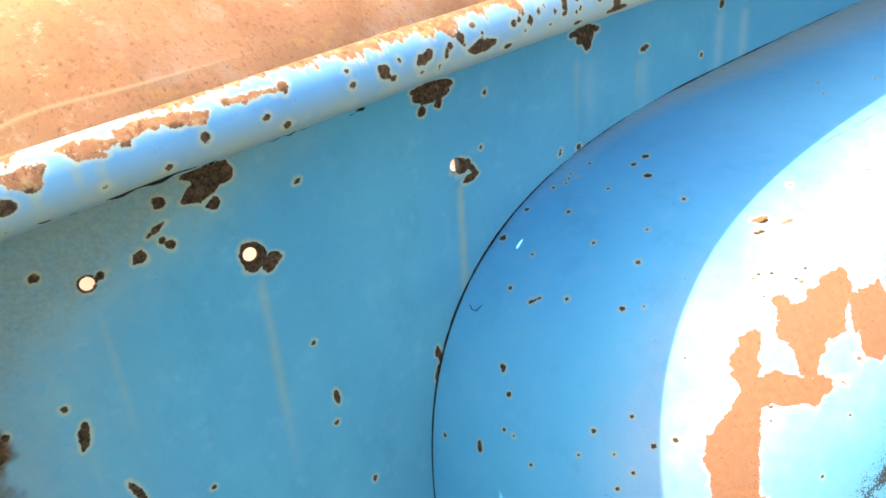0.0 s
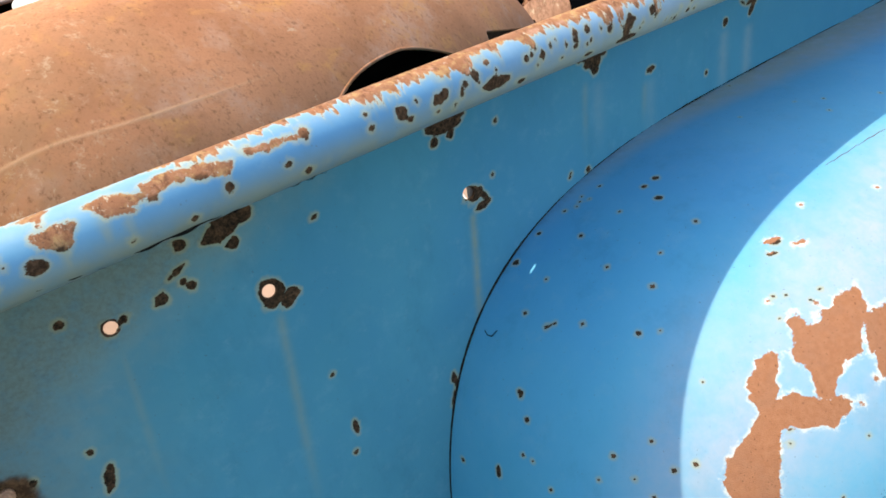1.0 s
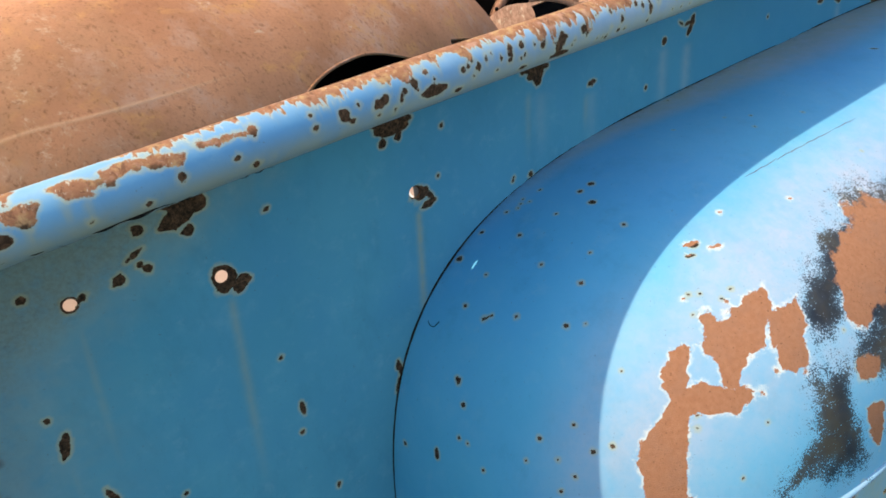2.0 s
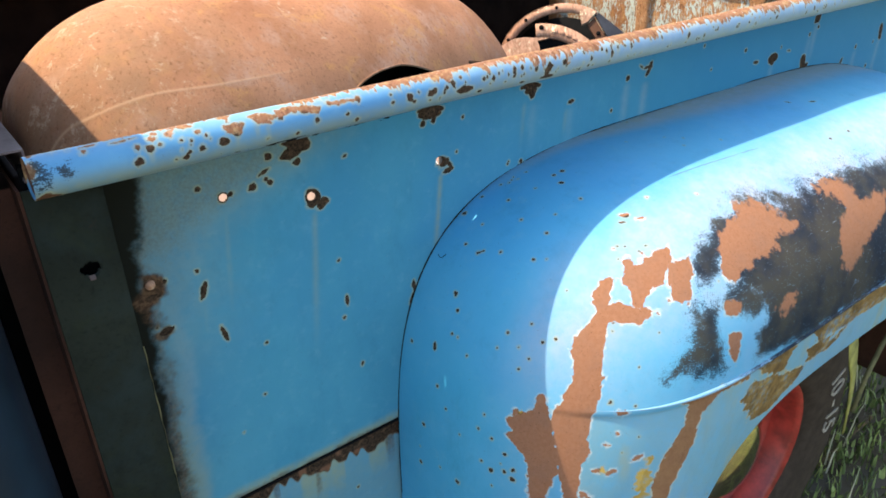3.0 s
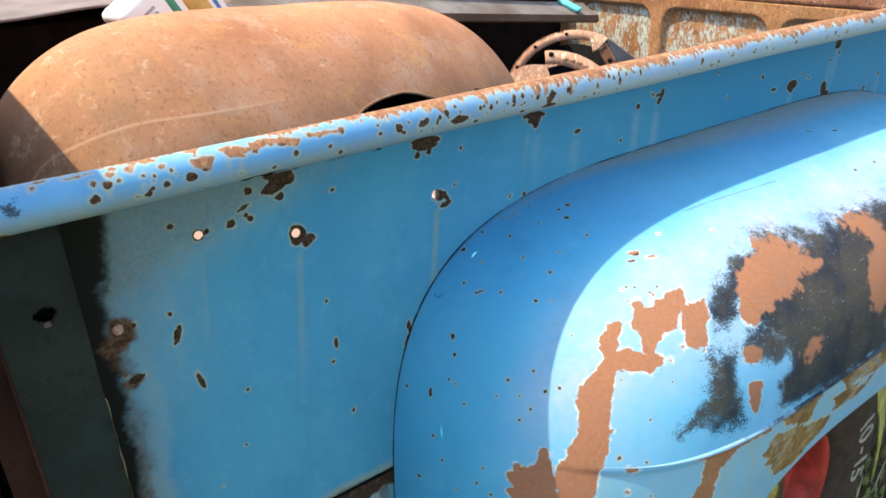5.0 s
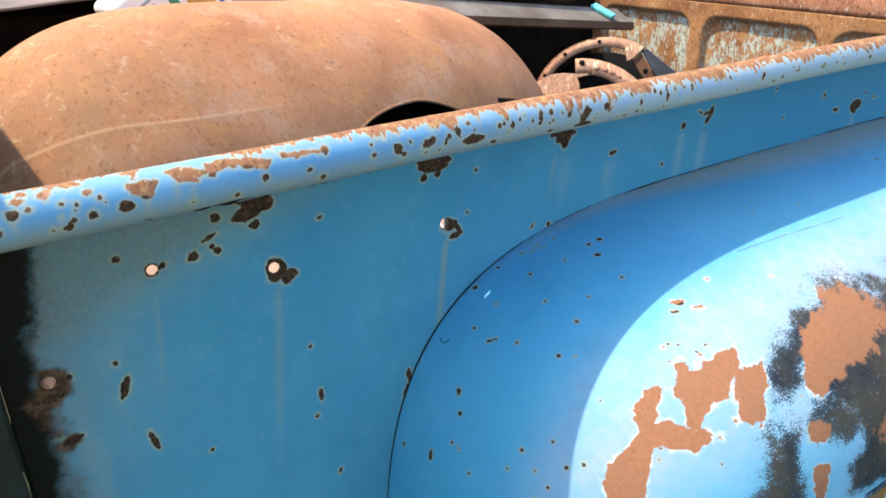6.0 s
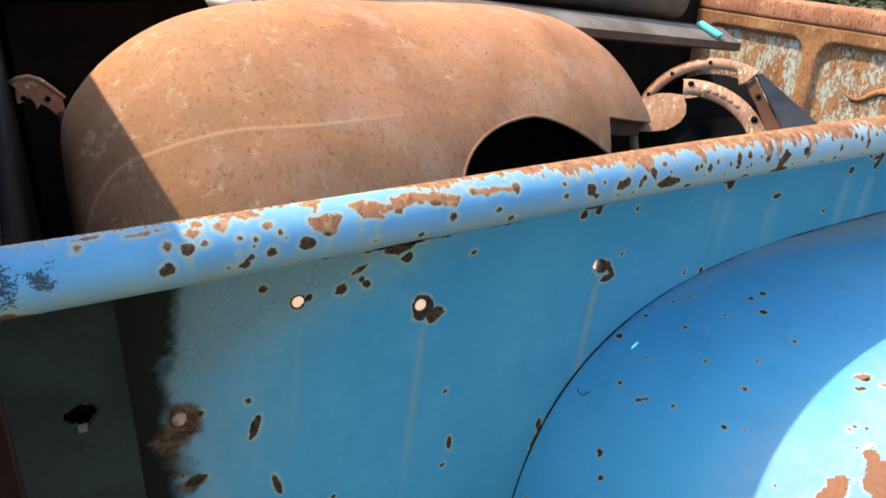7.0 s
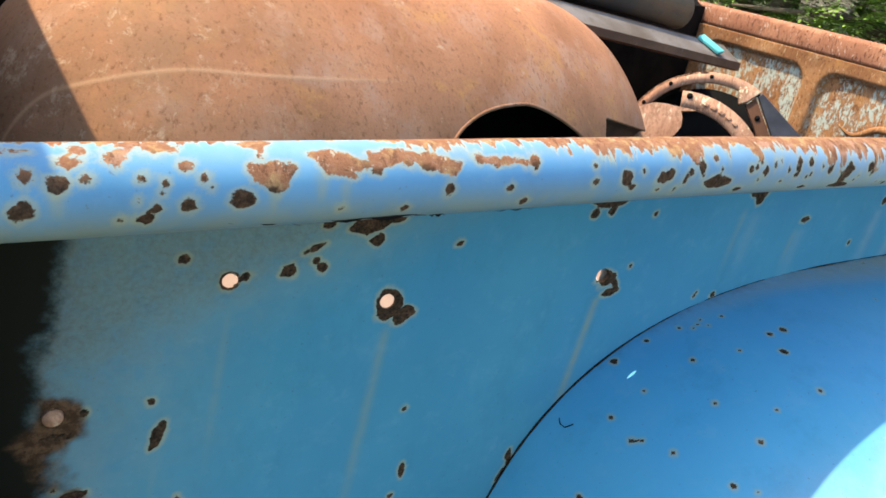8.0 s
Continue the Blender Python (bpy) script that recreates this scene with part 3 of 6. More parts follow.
for x, z, length, strength in ((0.659, 1.046, 0.11, 0.40), (0.713, 1.040, 0.13, 0.42), (1.161, 0.998, 0.10, 0.34), (1.302, 0.965, 0.06, 0.32), (1.331, 1.070, 0.12, 0.34), (1.309, 1.042, 0.12, 0.26), (1.556, 0.975, 0.12, 0.30), (1.682, 0.985, 0.15, 0.34), (1.497, 0.958, 0.06, 0.28), (0.42, 1.055, 0.10, 0.22), (0.51, 1.03, 0.09, 0.22)):
    pale_run = np.maximum(pale_run, 0.85 * strength * run_off(flat, x, z, length, -0.06, 0.009))
rough_edge = 0.004 * chance(flat * 40, 5) + 0.002 * chance(flat * 150, 6)
border = -0.236 + 0.019 * ease(flat[:, 2], 0.97, 1.07) - 0.014 * (1 - ease(flat[:, 2], 0.64, 0.88))
grime = 1 - ease(flat[:, 0] + 1.6 * rough_edge, border - 0.024, border + 0.026)
drip_tint = np.maximum(drip_tint, (0.40 + 0.35 * (1 - ease(flat[:, 2], 0.62, 0.88))) * (1 - ease(flat[:, 0] + rough_edge, -0.24, -0.20)))
drip_tint = np.maximum(drip_tint, 0.95 * (1 - ease(flat[:, 2] + 0.5 * rough_edge, 0.557, 0.574)))
veil = (1 - ease(flat[:, 0] - 0.22 * ease(flat[:, 2], 0.96, 1.10) + 4 * rough_edge, -0.28, -0.07)) * ease(flat[:, 2], 0.72, 0.98)
grime = np.maximum(grime, 0.43 * veil)
drip_tint = np.maximum(drip_tint, 0.62 * veil)
smear = np.hypot(flat[:, 0] + 0.231, 0.75 * (flat[:, 2] - 0.934)) + 2 * rough_edge
stain = 0.90 * (1 - ease(smear, 0.010, 0.028))
smear = np.hypot(flat[:, 0] + 0.233, 0.45 * (flat[:, 2] - 0.900)) + 2 * rough_edge
stain = np.maximum(stain, 0.46 * (1 - ease(smear, 0.006, 0.022)))
smear = np.hypot(0.6 * (flat[:, 0] + 0.232), flat[:, 2] - 0.872) + 2 * rough_edge
stain = np.maximum(stain, 0.70 * (1 - ease(smear, 0.004, 0.016)))
stain = np.maximum(stain, 0.5 * (1 - ease(flat[:, 2] + 1.2 * rough_edge, 0.553, 0.562)))
fringe = np.exp(-(((flat[:, 0] + 1.5 * rough_edge - border - 0.004) / 0.014) ** 2))
stain = np.maximum(stain, fringe * (0.28 + 0.30 * (1 - ease(flat[:, 2], 0.62, 0.92))))
bloom = np.exp(-(((flat[:, 0] + 1.2 * rough_edge - border - 0.026) / 0.013) ** 2)) * (1 - ease(flat[:, 2], 0.84, 0.96))
# The blue deepens towards the back of the bed side.
lay(bed_side, {**fields, "drip_tint": drip_tint, "grime": grime, "stain": stain, "fade_and_lit": np.maximum(0.05 * (1 - ease(flat[:, 0] + rough_edge, -0.235, -0.06)), np.maximum(pale_run, 0.32 * bloom)), "far_deep": 0.85 * ease(flat[:, 0] + 3 * rough_edge, 0.40, 1.05)})
side = part("bed_side", bed_side, PAINT, truck, "blue bed side panel with rust chips and bolt holes")
bm = bmesh.new()
bmesh.ops.create_cone(bm, cap_ends=True, segments=24, radius1=0.0068, radius2=0.006, depth=0.005)
bmesh.ops.bevel(bm, geom=list(bm.edges), offset=0.001, segments=2, affect="EDGES")
part("bolt_head", shift(bm, Matrix.Translation((-0.232, -0.003, 0.946)) @ Matrix.Rotation(math.pi / 2, 4, "X")), PALE_RUST, truck, "pale rusty bolt head")
for x, z, r in ((-0.122, 1.032, 0.0053), (0.0, 1.0, 0.0060), (0.2225, 0.998, 0.0064)):
    rim = lathe([(r + 0.0026, -0.0004), (r + 0.0018, -0.0011), (r + 0.0006, -0.0010), (r, -0.0006), (r + 0.0003, -0.0003)], 40)
    part("hole_rim", rim, HOLE_RUST, truck, "rusty rim of a bolt hole").location = (x, 0.0, z)
# White tab, added and tilted to the sun to give this hole its glint.
glint_tab = np.stack([np.stack([(0.2145 + 0.0088 * u, 0.0018 + 0.012 * v, 0.9895 + 0.0105 * v + 0.0006 * math.sin(6 * u)) for u in np.linspace(0, 1, 6)], 0) for v in np.linspace(0, 1, 6)], 0)
part("hole_glint", sheet(glint_tab, "hole_glint"), JUG_WHITE, truck, "white tab added behind a bolt hole to catch the sun")
part("hole_plug", box((0.0085, 0.0012, 0.017), (0.2283, 0.0022, 0.998), 0.0004), GREY_STEEL, truck, "grey steel remnant behind a bolt hole")
thick = side.modifiers.new("thickness", "SOLIDIFY")
thick.thickness, thick.offset = 0.0015, 1.0

# ---- top rail: a rolled tube, rusted bare along its top ----
xs = np.concatenate([np.arange(-0.338, 0.72, 0.0022), np.arange(0.722, 1.2, 0.0035), np.arange(1.2, BED_BACK + 0.02, 0.008)])
turn = np.linspace(0, 2 * np.pi, 73)[:-1]
rail_points = np.zeros((len(xs), len(turn), 3))
rail_points[..., 0] = xs[:, None]
rail_points[..., 1] = RAIL_Y - RAIL_R * np.cos(turn)
rail_points[..., 2] = RAIL_Z + RAIL_R * np.sin(turn) + (0.0008 * np.sin(xs * 9))[:, None]
chip(-0.239, -0.119, 1.155, 0.0034)
chip(-0.228, -0.121, 1.153, 0.0045)
chip(-0.226, -0.114, 1.160, 0.0029, to=(-0.220, -0.114, 1.160))
chip(-0.218, -0.120, 1.154, 0.0019)
chip(-0.216, -0.120, 1.155, 0.0016)
chip(-0.206, -0.113, 1.161, 0.0049)
chip(-0.199, -0.100, 1.164, 0.0050, to=(-0.199, -0.106, 1.164))
chip(-0.196, -0.120, 1.154, 0.0017)
chip(-0.198, -0.123, 1.145, 0.0010)
chip(-0.186, -0.121, 1.152, 0.0013)
chip(-0.188, -0.122, 1.148, 0.0014)
chip(-0.191, -0.123, 1.142, 0.0032, to=(-0.191, -0.123, 1.140))
chip(-0.197, -0.122, 1.136, 0.0034, to=(-0.192, -0.122, 1.136))
chip(-0.177, -0.123, 1.142, 0.0037)
chip(-0.170, -0.120, 1.153, 0.0023)
chip(-0.153, -0.123, 1.143, 0.0052)
chip(-0.141, -0.100, 1.164, 0.0056)
chip(-0.143, -0.113, 1.161, 0.0018)
chip(-0.104, -0.122, 1.135, 0.0033, to=(-0.103, -0.122, 1.135))
chip(-0.068, -0.121, 1.133, 0.0036, to=(-0.065, -0.121, 1.133))
chip(-0.242, -0.123, 1.143, 0.0045)
chip(-0.188, -0.104, 1.164, 0.0079)
chip(-0.167, -0.122, 1.150, 0.0010, to=(-0.166, -0.122, 1.150))
chip(-0.205, -0.122, 1.136, 0.0011)
chip(-0.022, -0.116, 1.159, 0.0031)
chip(-0.013, -0.118, 1.157, 0.0021, to=(-0.012, -0.118, 1.157))
chip(0.016, -0.115, 1.159, 0.0036, to=(0.016, -0.120, 1.153))
chip(-0.003, -0.123, 1.143, 0.0027, to=(0.000, -0.123, 1.143))
chip(-0.042, -0.123, 1.144, 0.0041)
chip(0.010, -0.121, 1.133, 0.0033, to=(0.013, -0.121, 1.133))
chip(0.062, -0.123, 1.144, 0.0026)
chip(0.061, -0.119, 1.155, 0.0019, to=(0.061, -0.120, 1.153))
chip(0.146, -0.122, 1.148, 0.0030)
chip(0.157, -0.119, 1.155, 0.0034, to=(0.157, -0.123, 1.147))
chip(0.163, -0.123, 1.140, 0.0048, to=(0.187, -0.123, 1.140))
chip(0.200, -0.120, 1.132, 0.0031, to=(0.205, -0.120, 1.132))
chip(0.207, -0.122, 1.148, 0.0032, to=(0.210, -0.122, 1.148))
chip(0.223, -0.123, 1.147, 0.0039, to=(0.227, -0.123, 1.147))
chip(0.265, -0.120, 1.155, 0.0027, to=(0.265, -0.122, 1.150))
chip(0.279, -0.121, 1.152, 0.0035)
chip(0.274, -0.123, 1.141, 0.0017, to=(0.278, -0.123, 1.141))
chip(0.304, -0.123, 1.147, 0.0043)
chip(0.331, -0.122, 1.149, 0.0071, to=(0.331, -0.123, 1.142))
chip(0.326, -0.123, 1.139, 0.0055)
chip(0.362, -0.123, 1.147, 0.0034)
chip(0.171, -0.117, 1.158, 0.0030, to=(0.171, -0.120, 1.154))
chip(0.176, -0.122, 1.149, 0.0019, to=(0.178, -0.122, 1.149))
chip(0.127, -0.122, 1.148, 0.0042)
chip(0.101, -0.122, 1.150, 0.0018, to=(0.103, -0.122, 1.150))
chip(0.245, -0.122, 1.138, 0.0015, to=(0.247, -0.122, 1.138))
chip(0.276, -0.119, 1.131, 0.0021, to=(0.285, -0.119, 1.131))
chip(0.317, -0.119, 1.131, 0.0034, to=(0.340, -0.119, 1.131))
chip(-0.177, -0.116, 1.158, 0.0030)
chip(-0.137, -0.122, 1.149, 0.0042)
chip(-0.130, -0.119, 1.156, 0.0032)
chip(-0.115, -0.113, 1.161, 0.0038, to=(-0.101, -0.113, 1.161))
chip(-0.105, -0.118, 1.157, 0.0039)
chip(-0.090, -0.117, 1.157, 0.0028)
chip(-0.084, -0.119, 1.155, 0.0034)
chip(-0.067, -0.115, 1.159, 0.0053)
chip(-0.054, -0.118, 1.157, 0.0047)
chip(-0.040, -0.118, 1.157, 0.0030)
chip(0.085, -0.122, 1.150, 0.0046, to=(0.090, -0.123, 1.142))
chip(0.095, -0.123, 1.139, 0.0025)
chip(0.116, -0.123, 1.144, 0.0040, to=(0.128, -0.123, 1.147))
chip(0.119, -0.122, 1.137, 0.0018)
chip(0.158, -0.123, 1.146, 0.0019)
chip(0.323, -0.123, 1.146, 0.0022, to=(0.336, -0.117, 1.129))
chip(-0.288, -0.113, 1.161, 0.0026)
patch("rust", 0.75, [(-0.121, 0.0235), (-0.108, 0.0253), (-0.094, 0.0196), (-0.091, 0.0123), (-0.099, 0.0085), (-0.111, 0.0118)], True)
patch("rust", 0.75, [(-0.087, 0.0230), (-0.074, 0.0263), (-0.058, 0.0221), (-0.041, 0.0191), (-0.034, 0.0150), (-0.040, 0.0078), (-0.053, 0.0119), (-0.065, 0.0157), (-0.074, 0.0160), (-0.085, 0.0114), (-0.089, 0.0153)], True)
patch("rust", 0.75, [(-0.148, 0.0169), (-0.136, 0.0181), (-0.130, 0.0151), (-0.132, 0.0041), (-0.139, 0.0031), (-0.146, 0.0086), (-0.151, 0.0128)], True)
patch("rust", 0.75, [(-0.153, 0.0329), (-0.146, 0.0334), (-0.139, 0.0278), (-0.141, 0.0241), (-0.149, 0.0264)], True)
patch("rust", 0.75, [(-0.025, 0.0184), (-0.010, 0.0175), (0.009, 0.0158), (0.017, 0.0148), (0.011, 0.0111), (0.002, 0.0137), (-0.008, 0.0137), (-0.019, 0.0143)], True)
chip(-0.288, -0.106, 1.164, 0.0023, to=(-0.274, -0.105, 1.164))
chip(-0.262, -0.110, 1.163, 0.0019, to=(-0.238, -0.108, 1.163))
chip(-0.205, -0.111, 1.162, 0.0049)
chip(-0.219, -0.107, 1.163, 0.0040)
rng = np.random.default_rng(5)
for _ in range(170):
    a, x = rng.uniform(-0.5, 1.25), rng.uniform(0.12, 1.5)
    r = rng.uniform(0.0008, 0.0026)
    y, z = RAIL_Y - RAIL_R * math.cos(a), RAIL_Z + RAIL_R * math.sin(a)
    chip(x, y, z, r, to=(x - 0.3 * r, y - 0.001, z - rng.uniform(1.0, 4.5) * r))
scuff(-0.330, -0.114, 1.160, 0.006, to=(-0.326, -0.122, 1.140))
scuff(-0.312, -0.121, 1.152, 0.004, to=(-0.304, -0.123, 1.147))
chip(-0.334, -0.113, 1.126, 0.0085, to=(-0.318, -0.113, 1.125), tone=0.4)
chip(-0.336, -0.122, 1.150, 0.004, to=(-0.336, -0.112, 1.160), tone=0.4)
rail = sheet(rail_points, "top_rail", close=True)
flat = rail_points.reshape(-1, 3)
fields = wear(flat, grow=0.0002)
fields["dark"] += 0.0005
around = np.degrees(np.where(turn > 1.5 * np.pi, turn - 2 * np.pi, turn))[None, :].repeat(len(xs), 0).ravel()
fields["tone"] = np.maximum(fields["tone"], 0.15 + 0.60 * ease(around, 22, 60))
x = flat[:, 0]
bare_from = 104 - 42 * ease(x, -0.12, 0.06) - 9 * ease(x, 0.0, 0.1) - 12 * ease(x, 0.08, 0.35)
streak = (8 + 7 * ease(x, -0.05, 0.15)) * chance(np.stack([x * 60, around / 60, 0 * x], -1), 11) + (10 + 12 * ease(x, -0.05, 0.15)) * chance(np.stack([x * 210, around / 40, 0 * x], -1), 12) + 15 * chance(np.stack([x * 520, around / 18, 0 * x], -1), 15)
streak += (10 + 12 * ease(x, -0.06, 0.02) * (1 - ease(x, 0.2, 0.3))) * chance(np.stack([x * 22, 0 * x, 0 * x], -1), 13)
back = np.minimum(around - (bare_from - streak), 200 - around)
top_rust = -np.radians(back) * RAIL_R
tone = np.where(top_rust < fields["rust"], 0.8, fields["tone"])
fields["rust"], fields["tone"] = np.minimum(fields["rust"], top_rust), tone
drip_tint = 0.55 * ease(-top_rust, -0.012, 0.0) * ease(chance(np.stack([x * 70, 0 * x, 0 * x], -1), 14), -0.1, 0.6)
for at, top, strength in ((-0.228, 30, 1.0), (-0.190, 0, 0.7), (-0.176, 5, 0.6), (-0.138, 15, 0.9), (-0.114, 35, 0.8), (-0.101, 20, 0.7), (-0.153, 0, 0.6), (-0.242, 5, 0.8), (-0.042, 5, 0.6), (0.062, 5, 0.6), (0.127, 15, 0.7), (0.223, 10, 0.7), (0.304, 10, 0.7)):
    drip_tint = np.maximum(drip_tint, strength * np.exp(-(((x - at - 0.0012 * chance(flat * 90, 17)) / 0.0034) ** 2)) * (1 - ease(around, top - 6, top + 8)) * ease(around, top - 70, top - 25))
# Olive tint over the rail's lower half.
drip_tint = np.maximum(drip_tint, 0.95 * (1 - ease(around, -40, 22)) * (around > -95))
# Bleaching, with the sunlit top's whiteness painted in; paler towards the back.
lay(rail, {**fields, "drip_tint": drip_tint, "grime": np.zeros(len(flat)), "fade_and_lit": 0.22 * ease(around, 15, 65) * ease(x, -0.3, -0.1) + 0.42 * ease(x, 0.05, 0.45) * (1 - ease(around, 45, 80))})
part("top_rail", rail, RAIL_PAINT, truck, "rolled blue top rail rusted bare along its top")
for ends, thick in ((((-0.165, -0.1195, 1.1315), (-0.121, -0.1140, 1.1249)), 0.0005), (((-0.106, -0.1150, 1.1258), (-0.050, -0.1163, 1.1271)), 0.0013), (((-0.046, -0.1130, 1.1247), (-0.036, -0.1135, 1.1250)), 0.0008),
                    (((0.000, -0.1105, 1.1236), (0.028, -0.1112, 1.1240)), 0.0004), (((0.114, -0.0008, 1.0822), (0.142, -0.0008, 1.0862)), 0.0017), (((0.168, -0.0008, 1.0830), (0.272, -0.0008, 1.0872)), 0.0011), (((0.40, -0.0008, 1.0820), (0.46, -0.0008, 1.0850)), 0.0010)):
    run = [tuple(a + (b - a) * k / 12 + (0.0007 * math.sin(5.0 * k + a * 90) if i == 2 else 0.0) for i, (a, b) in enumerate(zip(*ends))) for k in range(13)]
    part("seam_crack", tube(run, [max(0.00015, thick * math.sin(math.pi * (k + 0.3) / 12.6) * (1 + 0.3 * math.sin(7.3 * k))) for k in range(13)], 6), BLACK_GAP, truck, "dark crack in the joint under the rail")
bore = RAIL_R - 0.002
part("rail_bore", tube([(-0.336, RAIL_Y, RAIL_Z), (-0.1, RAIL_Y, RAIL_Z)], bore, 32, False), DEEP_RUST, truck, "rusty inside of the open rail end")

# ---- front stake pocket, its rusty return and the front wall of the bed ----
POST_X, POST_Y = -0.345, -0.071
xs, zs = np.arange(POST_X, -0.2705, 0.0013), np.arange(0.30, 1.124, 0.0016)
pocket = np.zeros((len(zs), len(xs), 3))
pocket[..., 0], pocket[..., 2] = xs, zs[:, None]
pocket[..., 1] = POST_Y - 0.003 * np.sin(np.clip((xs - POST_X) / 0.073, 0, 1) * math.pi)[None, :]
hole = pierce(pocket, [(-0.3068, 1.0240, 0.0062), (-0.2990, 1.0243, 0.0064), (-0.3028, 1.0222, 0.0076), (-0.3035, 1.0262, 0.0060)])
part("corner_post", sheet(pocket, "corner_post", hole), OVERSPRAY, truck, "blackened green corner post with a torn bolt hole").modifiers.new("thickness", "SOLIDIFY").thickness = -0.002
tab = sheet(np.stack([np.stack([(x, POST_Y - 0.004 - 0.004 * math.sin(k), 1.0160 - 0.0035 * k) for x in np.linspace(-0.3060, -0.3000, 6)], 0) for k in np.linspace(0, 1.2, 5)], 0), "hole_tab")
part("hole_tab", tab, BRACKET_RUST, truck, "bent grey tab below the torn hole").modifiers.new("thickness", "SOLIDIFY").thickness = 0.0012
part("post_side", box((0.003, 0.069, 0.82), (-0.2715, -0.0355, 0.712)), OVERSPRAY, truck, smooth=False)
ridge = [(-0.2696 + 0.0004 * math.sin(2.1 * k), -0.0712, 0.62 + 0.0125 * k) for k in range(24)]
part("dirt_ridge", tube(ridge, [0.0003 + 0.0009 * max(0.0, math.sin(0.9 * k + 0.6 * math.sin(1.7 * k))) for k in range(24)], 6), DUSTY, truck, "olive dirt along the edge of the corner post")
part("front_flange", box((0.031, 0.003, 0.83), (-0.3625, -0.03, 0.70)), FLANGE_RUST, truck, "dull red-brown rusted front flange", smooth=False)
part("post_return", box((0.003, 0.46, 0.82), (POST_X - 0.0015, 0.16, 0.712)), FLANGE_RUST, truck, "brown rusted front return of the bed", smooth=False)
# The shade inside the bed is put into this wall's colour.
part("bed_front_wall", box((0.012, BED_WIDE + 0.02, 0.80), (BED_FRONT - 0.014, BED_WIDE / 2 + 0.06, 0.70), 0.003), SHADE_STEEL, truck, "rusted front wall of the bed, darkened near-black for shade")
# A black board fills the post, so that its torn hole looks dark.
part("post_filler", box((0.064, 0.012, 0.6), (-0.307, -0.045, 0.84)), BLACK_GAP, truck, "black filler for the shade inside the corner post", smooth=False)
bm = bmesh.new()
profile = [(-0.028, -0.03), (-0.028, 0.0), (0.03, 0.0), (0.03, -0.034), (0.018, -0.034)]
rows = [[bm.verts.new((BED_FRONT - 0.031 + 0.56 * a, y, 1.160 + b)) for a, b in profile] for y in (-0.06, 0.1, 0.24)]
for p, q in zip(rows, rows[1:]):
    for k in range(len(profile) - 1):
        bm.faces.new((p[k], p[k + 1], q[k + 1], q[k]))
cap = part("corner_bracket", bm, BRACKET_RUST, truck, "folded rusty bracket at the bed corner", smooth=False)
cap.modifiers.new("thickness", "SOLIDIFY").thickness = 0.003

# ---- apron under the bed side, eaten by rust along the seam ----
xs, zs = np.arange(-0.25, 0.125, 0.0025), np.arange(0.28, 0.585, 0.0025)
apron_points = np.zeros((len(zs), len(xs), 3))
apron_points[..., 0], apron_points[..., 2] = xs, zs[:, None]
apron_points[..., 1] = 0.005 + 0.003 * ease(zs, 0.50, 0.545)[:, None]
apron = sheet(apron_points, "apron")
flat = apron_points.reshape(-1, 3)
chip(0.03, 0.004, 0.44, 0.003)
fields = wear(flat)
hang = 0.030 + 0.016 * chance(np.stack([flat[:, 0] * 28, 0 * flat[:, 0], 0 * flat[:, 0]], -1), 21) + 0.010 * chance(np.stack([flat[:, 0] * 90, 0 * flat[:, 0], 0 * flat[:, 0]], -1), 22)
fields["rust"] = np.minimum(fields["rust"], 0.548 - flat[:, 2] - hang)
fields["tone"] = 0.04 + 0.5 * ease(chance(flat * 60, 24), 0.1, 0.6)
drip_tint = ease(chance(np.stack([flat[:, 0] * 45, flat[:, 2] * 6, 0 * flat[:, 0]], -1), 23), 0.0, 0.5) * (1 - ease(0.548 - flat[:, 2], 0.03, 0.15))
runs = ease(chance(np.stack([flat[:, 0] * 70, flat[:, 2] * 3, 0 * flat[:, 0]], -1), 25), 0.25, 0.6) * (1 - ease(0.548 - flat[:, 2] - hang, 0.0, 0.07 + 0.05 * chance(np.stack([flat[:, 0] * 40, 0 * flat[:, 0], 0 * flat[:, 0]], -1), 26)))
stain = np.maximum(0.55 * runs, 0.75 * (1 - ease(0.548 - flat[:, 2] - hang, 0.0, 0.006)))
lay(apron, {**fields, "drip_tint": np.maximum(drip_tint, 0.30), "grime": 0.55 * (1 - ease(0.548 - flat[:, 2], 0.004, 0.014)), "stain": stain, "fade_and_lit": 0.10 + 0 * drip_tint})
part("apron", apron, PAINT, truck, "pale blue apron with rust bleeding from its top seam")
part("seam_welt", tube([(-0.252, 0.002, 0.546), (0.122, 0.002, 0.546)], 0.0030, 8), BLACK_GAP, truck, "black gap of the lower seam")

# ---- rear fender: a full pontoon over the wheel ----
MID_X, LOW_Z, LONG_FRONT, LONG_BACK, HIGH, POWER = 0.87, 0.25, 0.755, 0.95, 0.722, 4.5
OUT, DROP, BULGE = 0.42, 0.30, 2.4


def arch(theta, inset, power=POWER):
    """The fender's outline drawn in by inset: x, z."""
    c, s = np.cos(theta), np.sin(theta)
    long = np.where(c > 0, LONG_FRONT, LONG_BACK) - inset
    return MID_X - long * np.sign(c) * np.abs(c) ** (2 / power), LOW_Z + (HIGH - inset) * np.abs(s) ** (2 / power)


def opening(theta):
    c, s = np.cos(theta), np.sin(theta)
    return 0.82 - np.where(c > 0, 0.42, 0.64) * np.sign(c) * np.abs(c) ** (2 / 3), 0.215 + 0.37 * np.abs(s) ** (2 / 3)


dense = np.linspace(0.0, math.pi, 6000)
dense_line = np.stack(arch(dense, 0.06), -1)
theta = np.interp(even(dense_line, 760), np.arange(6000), dense)
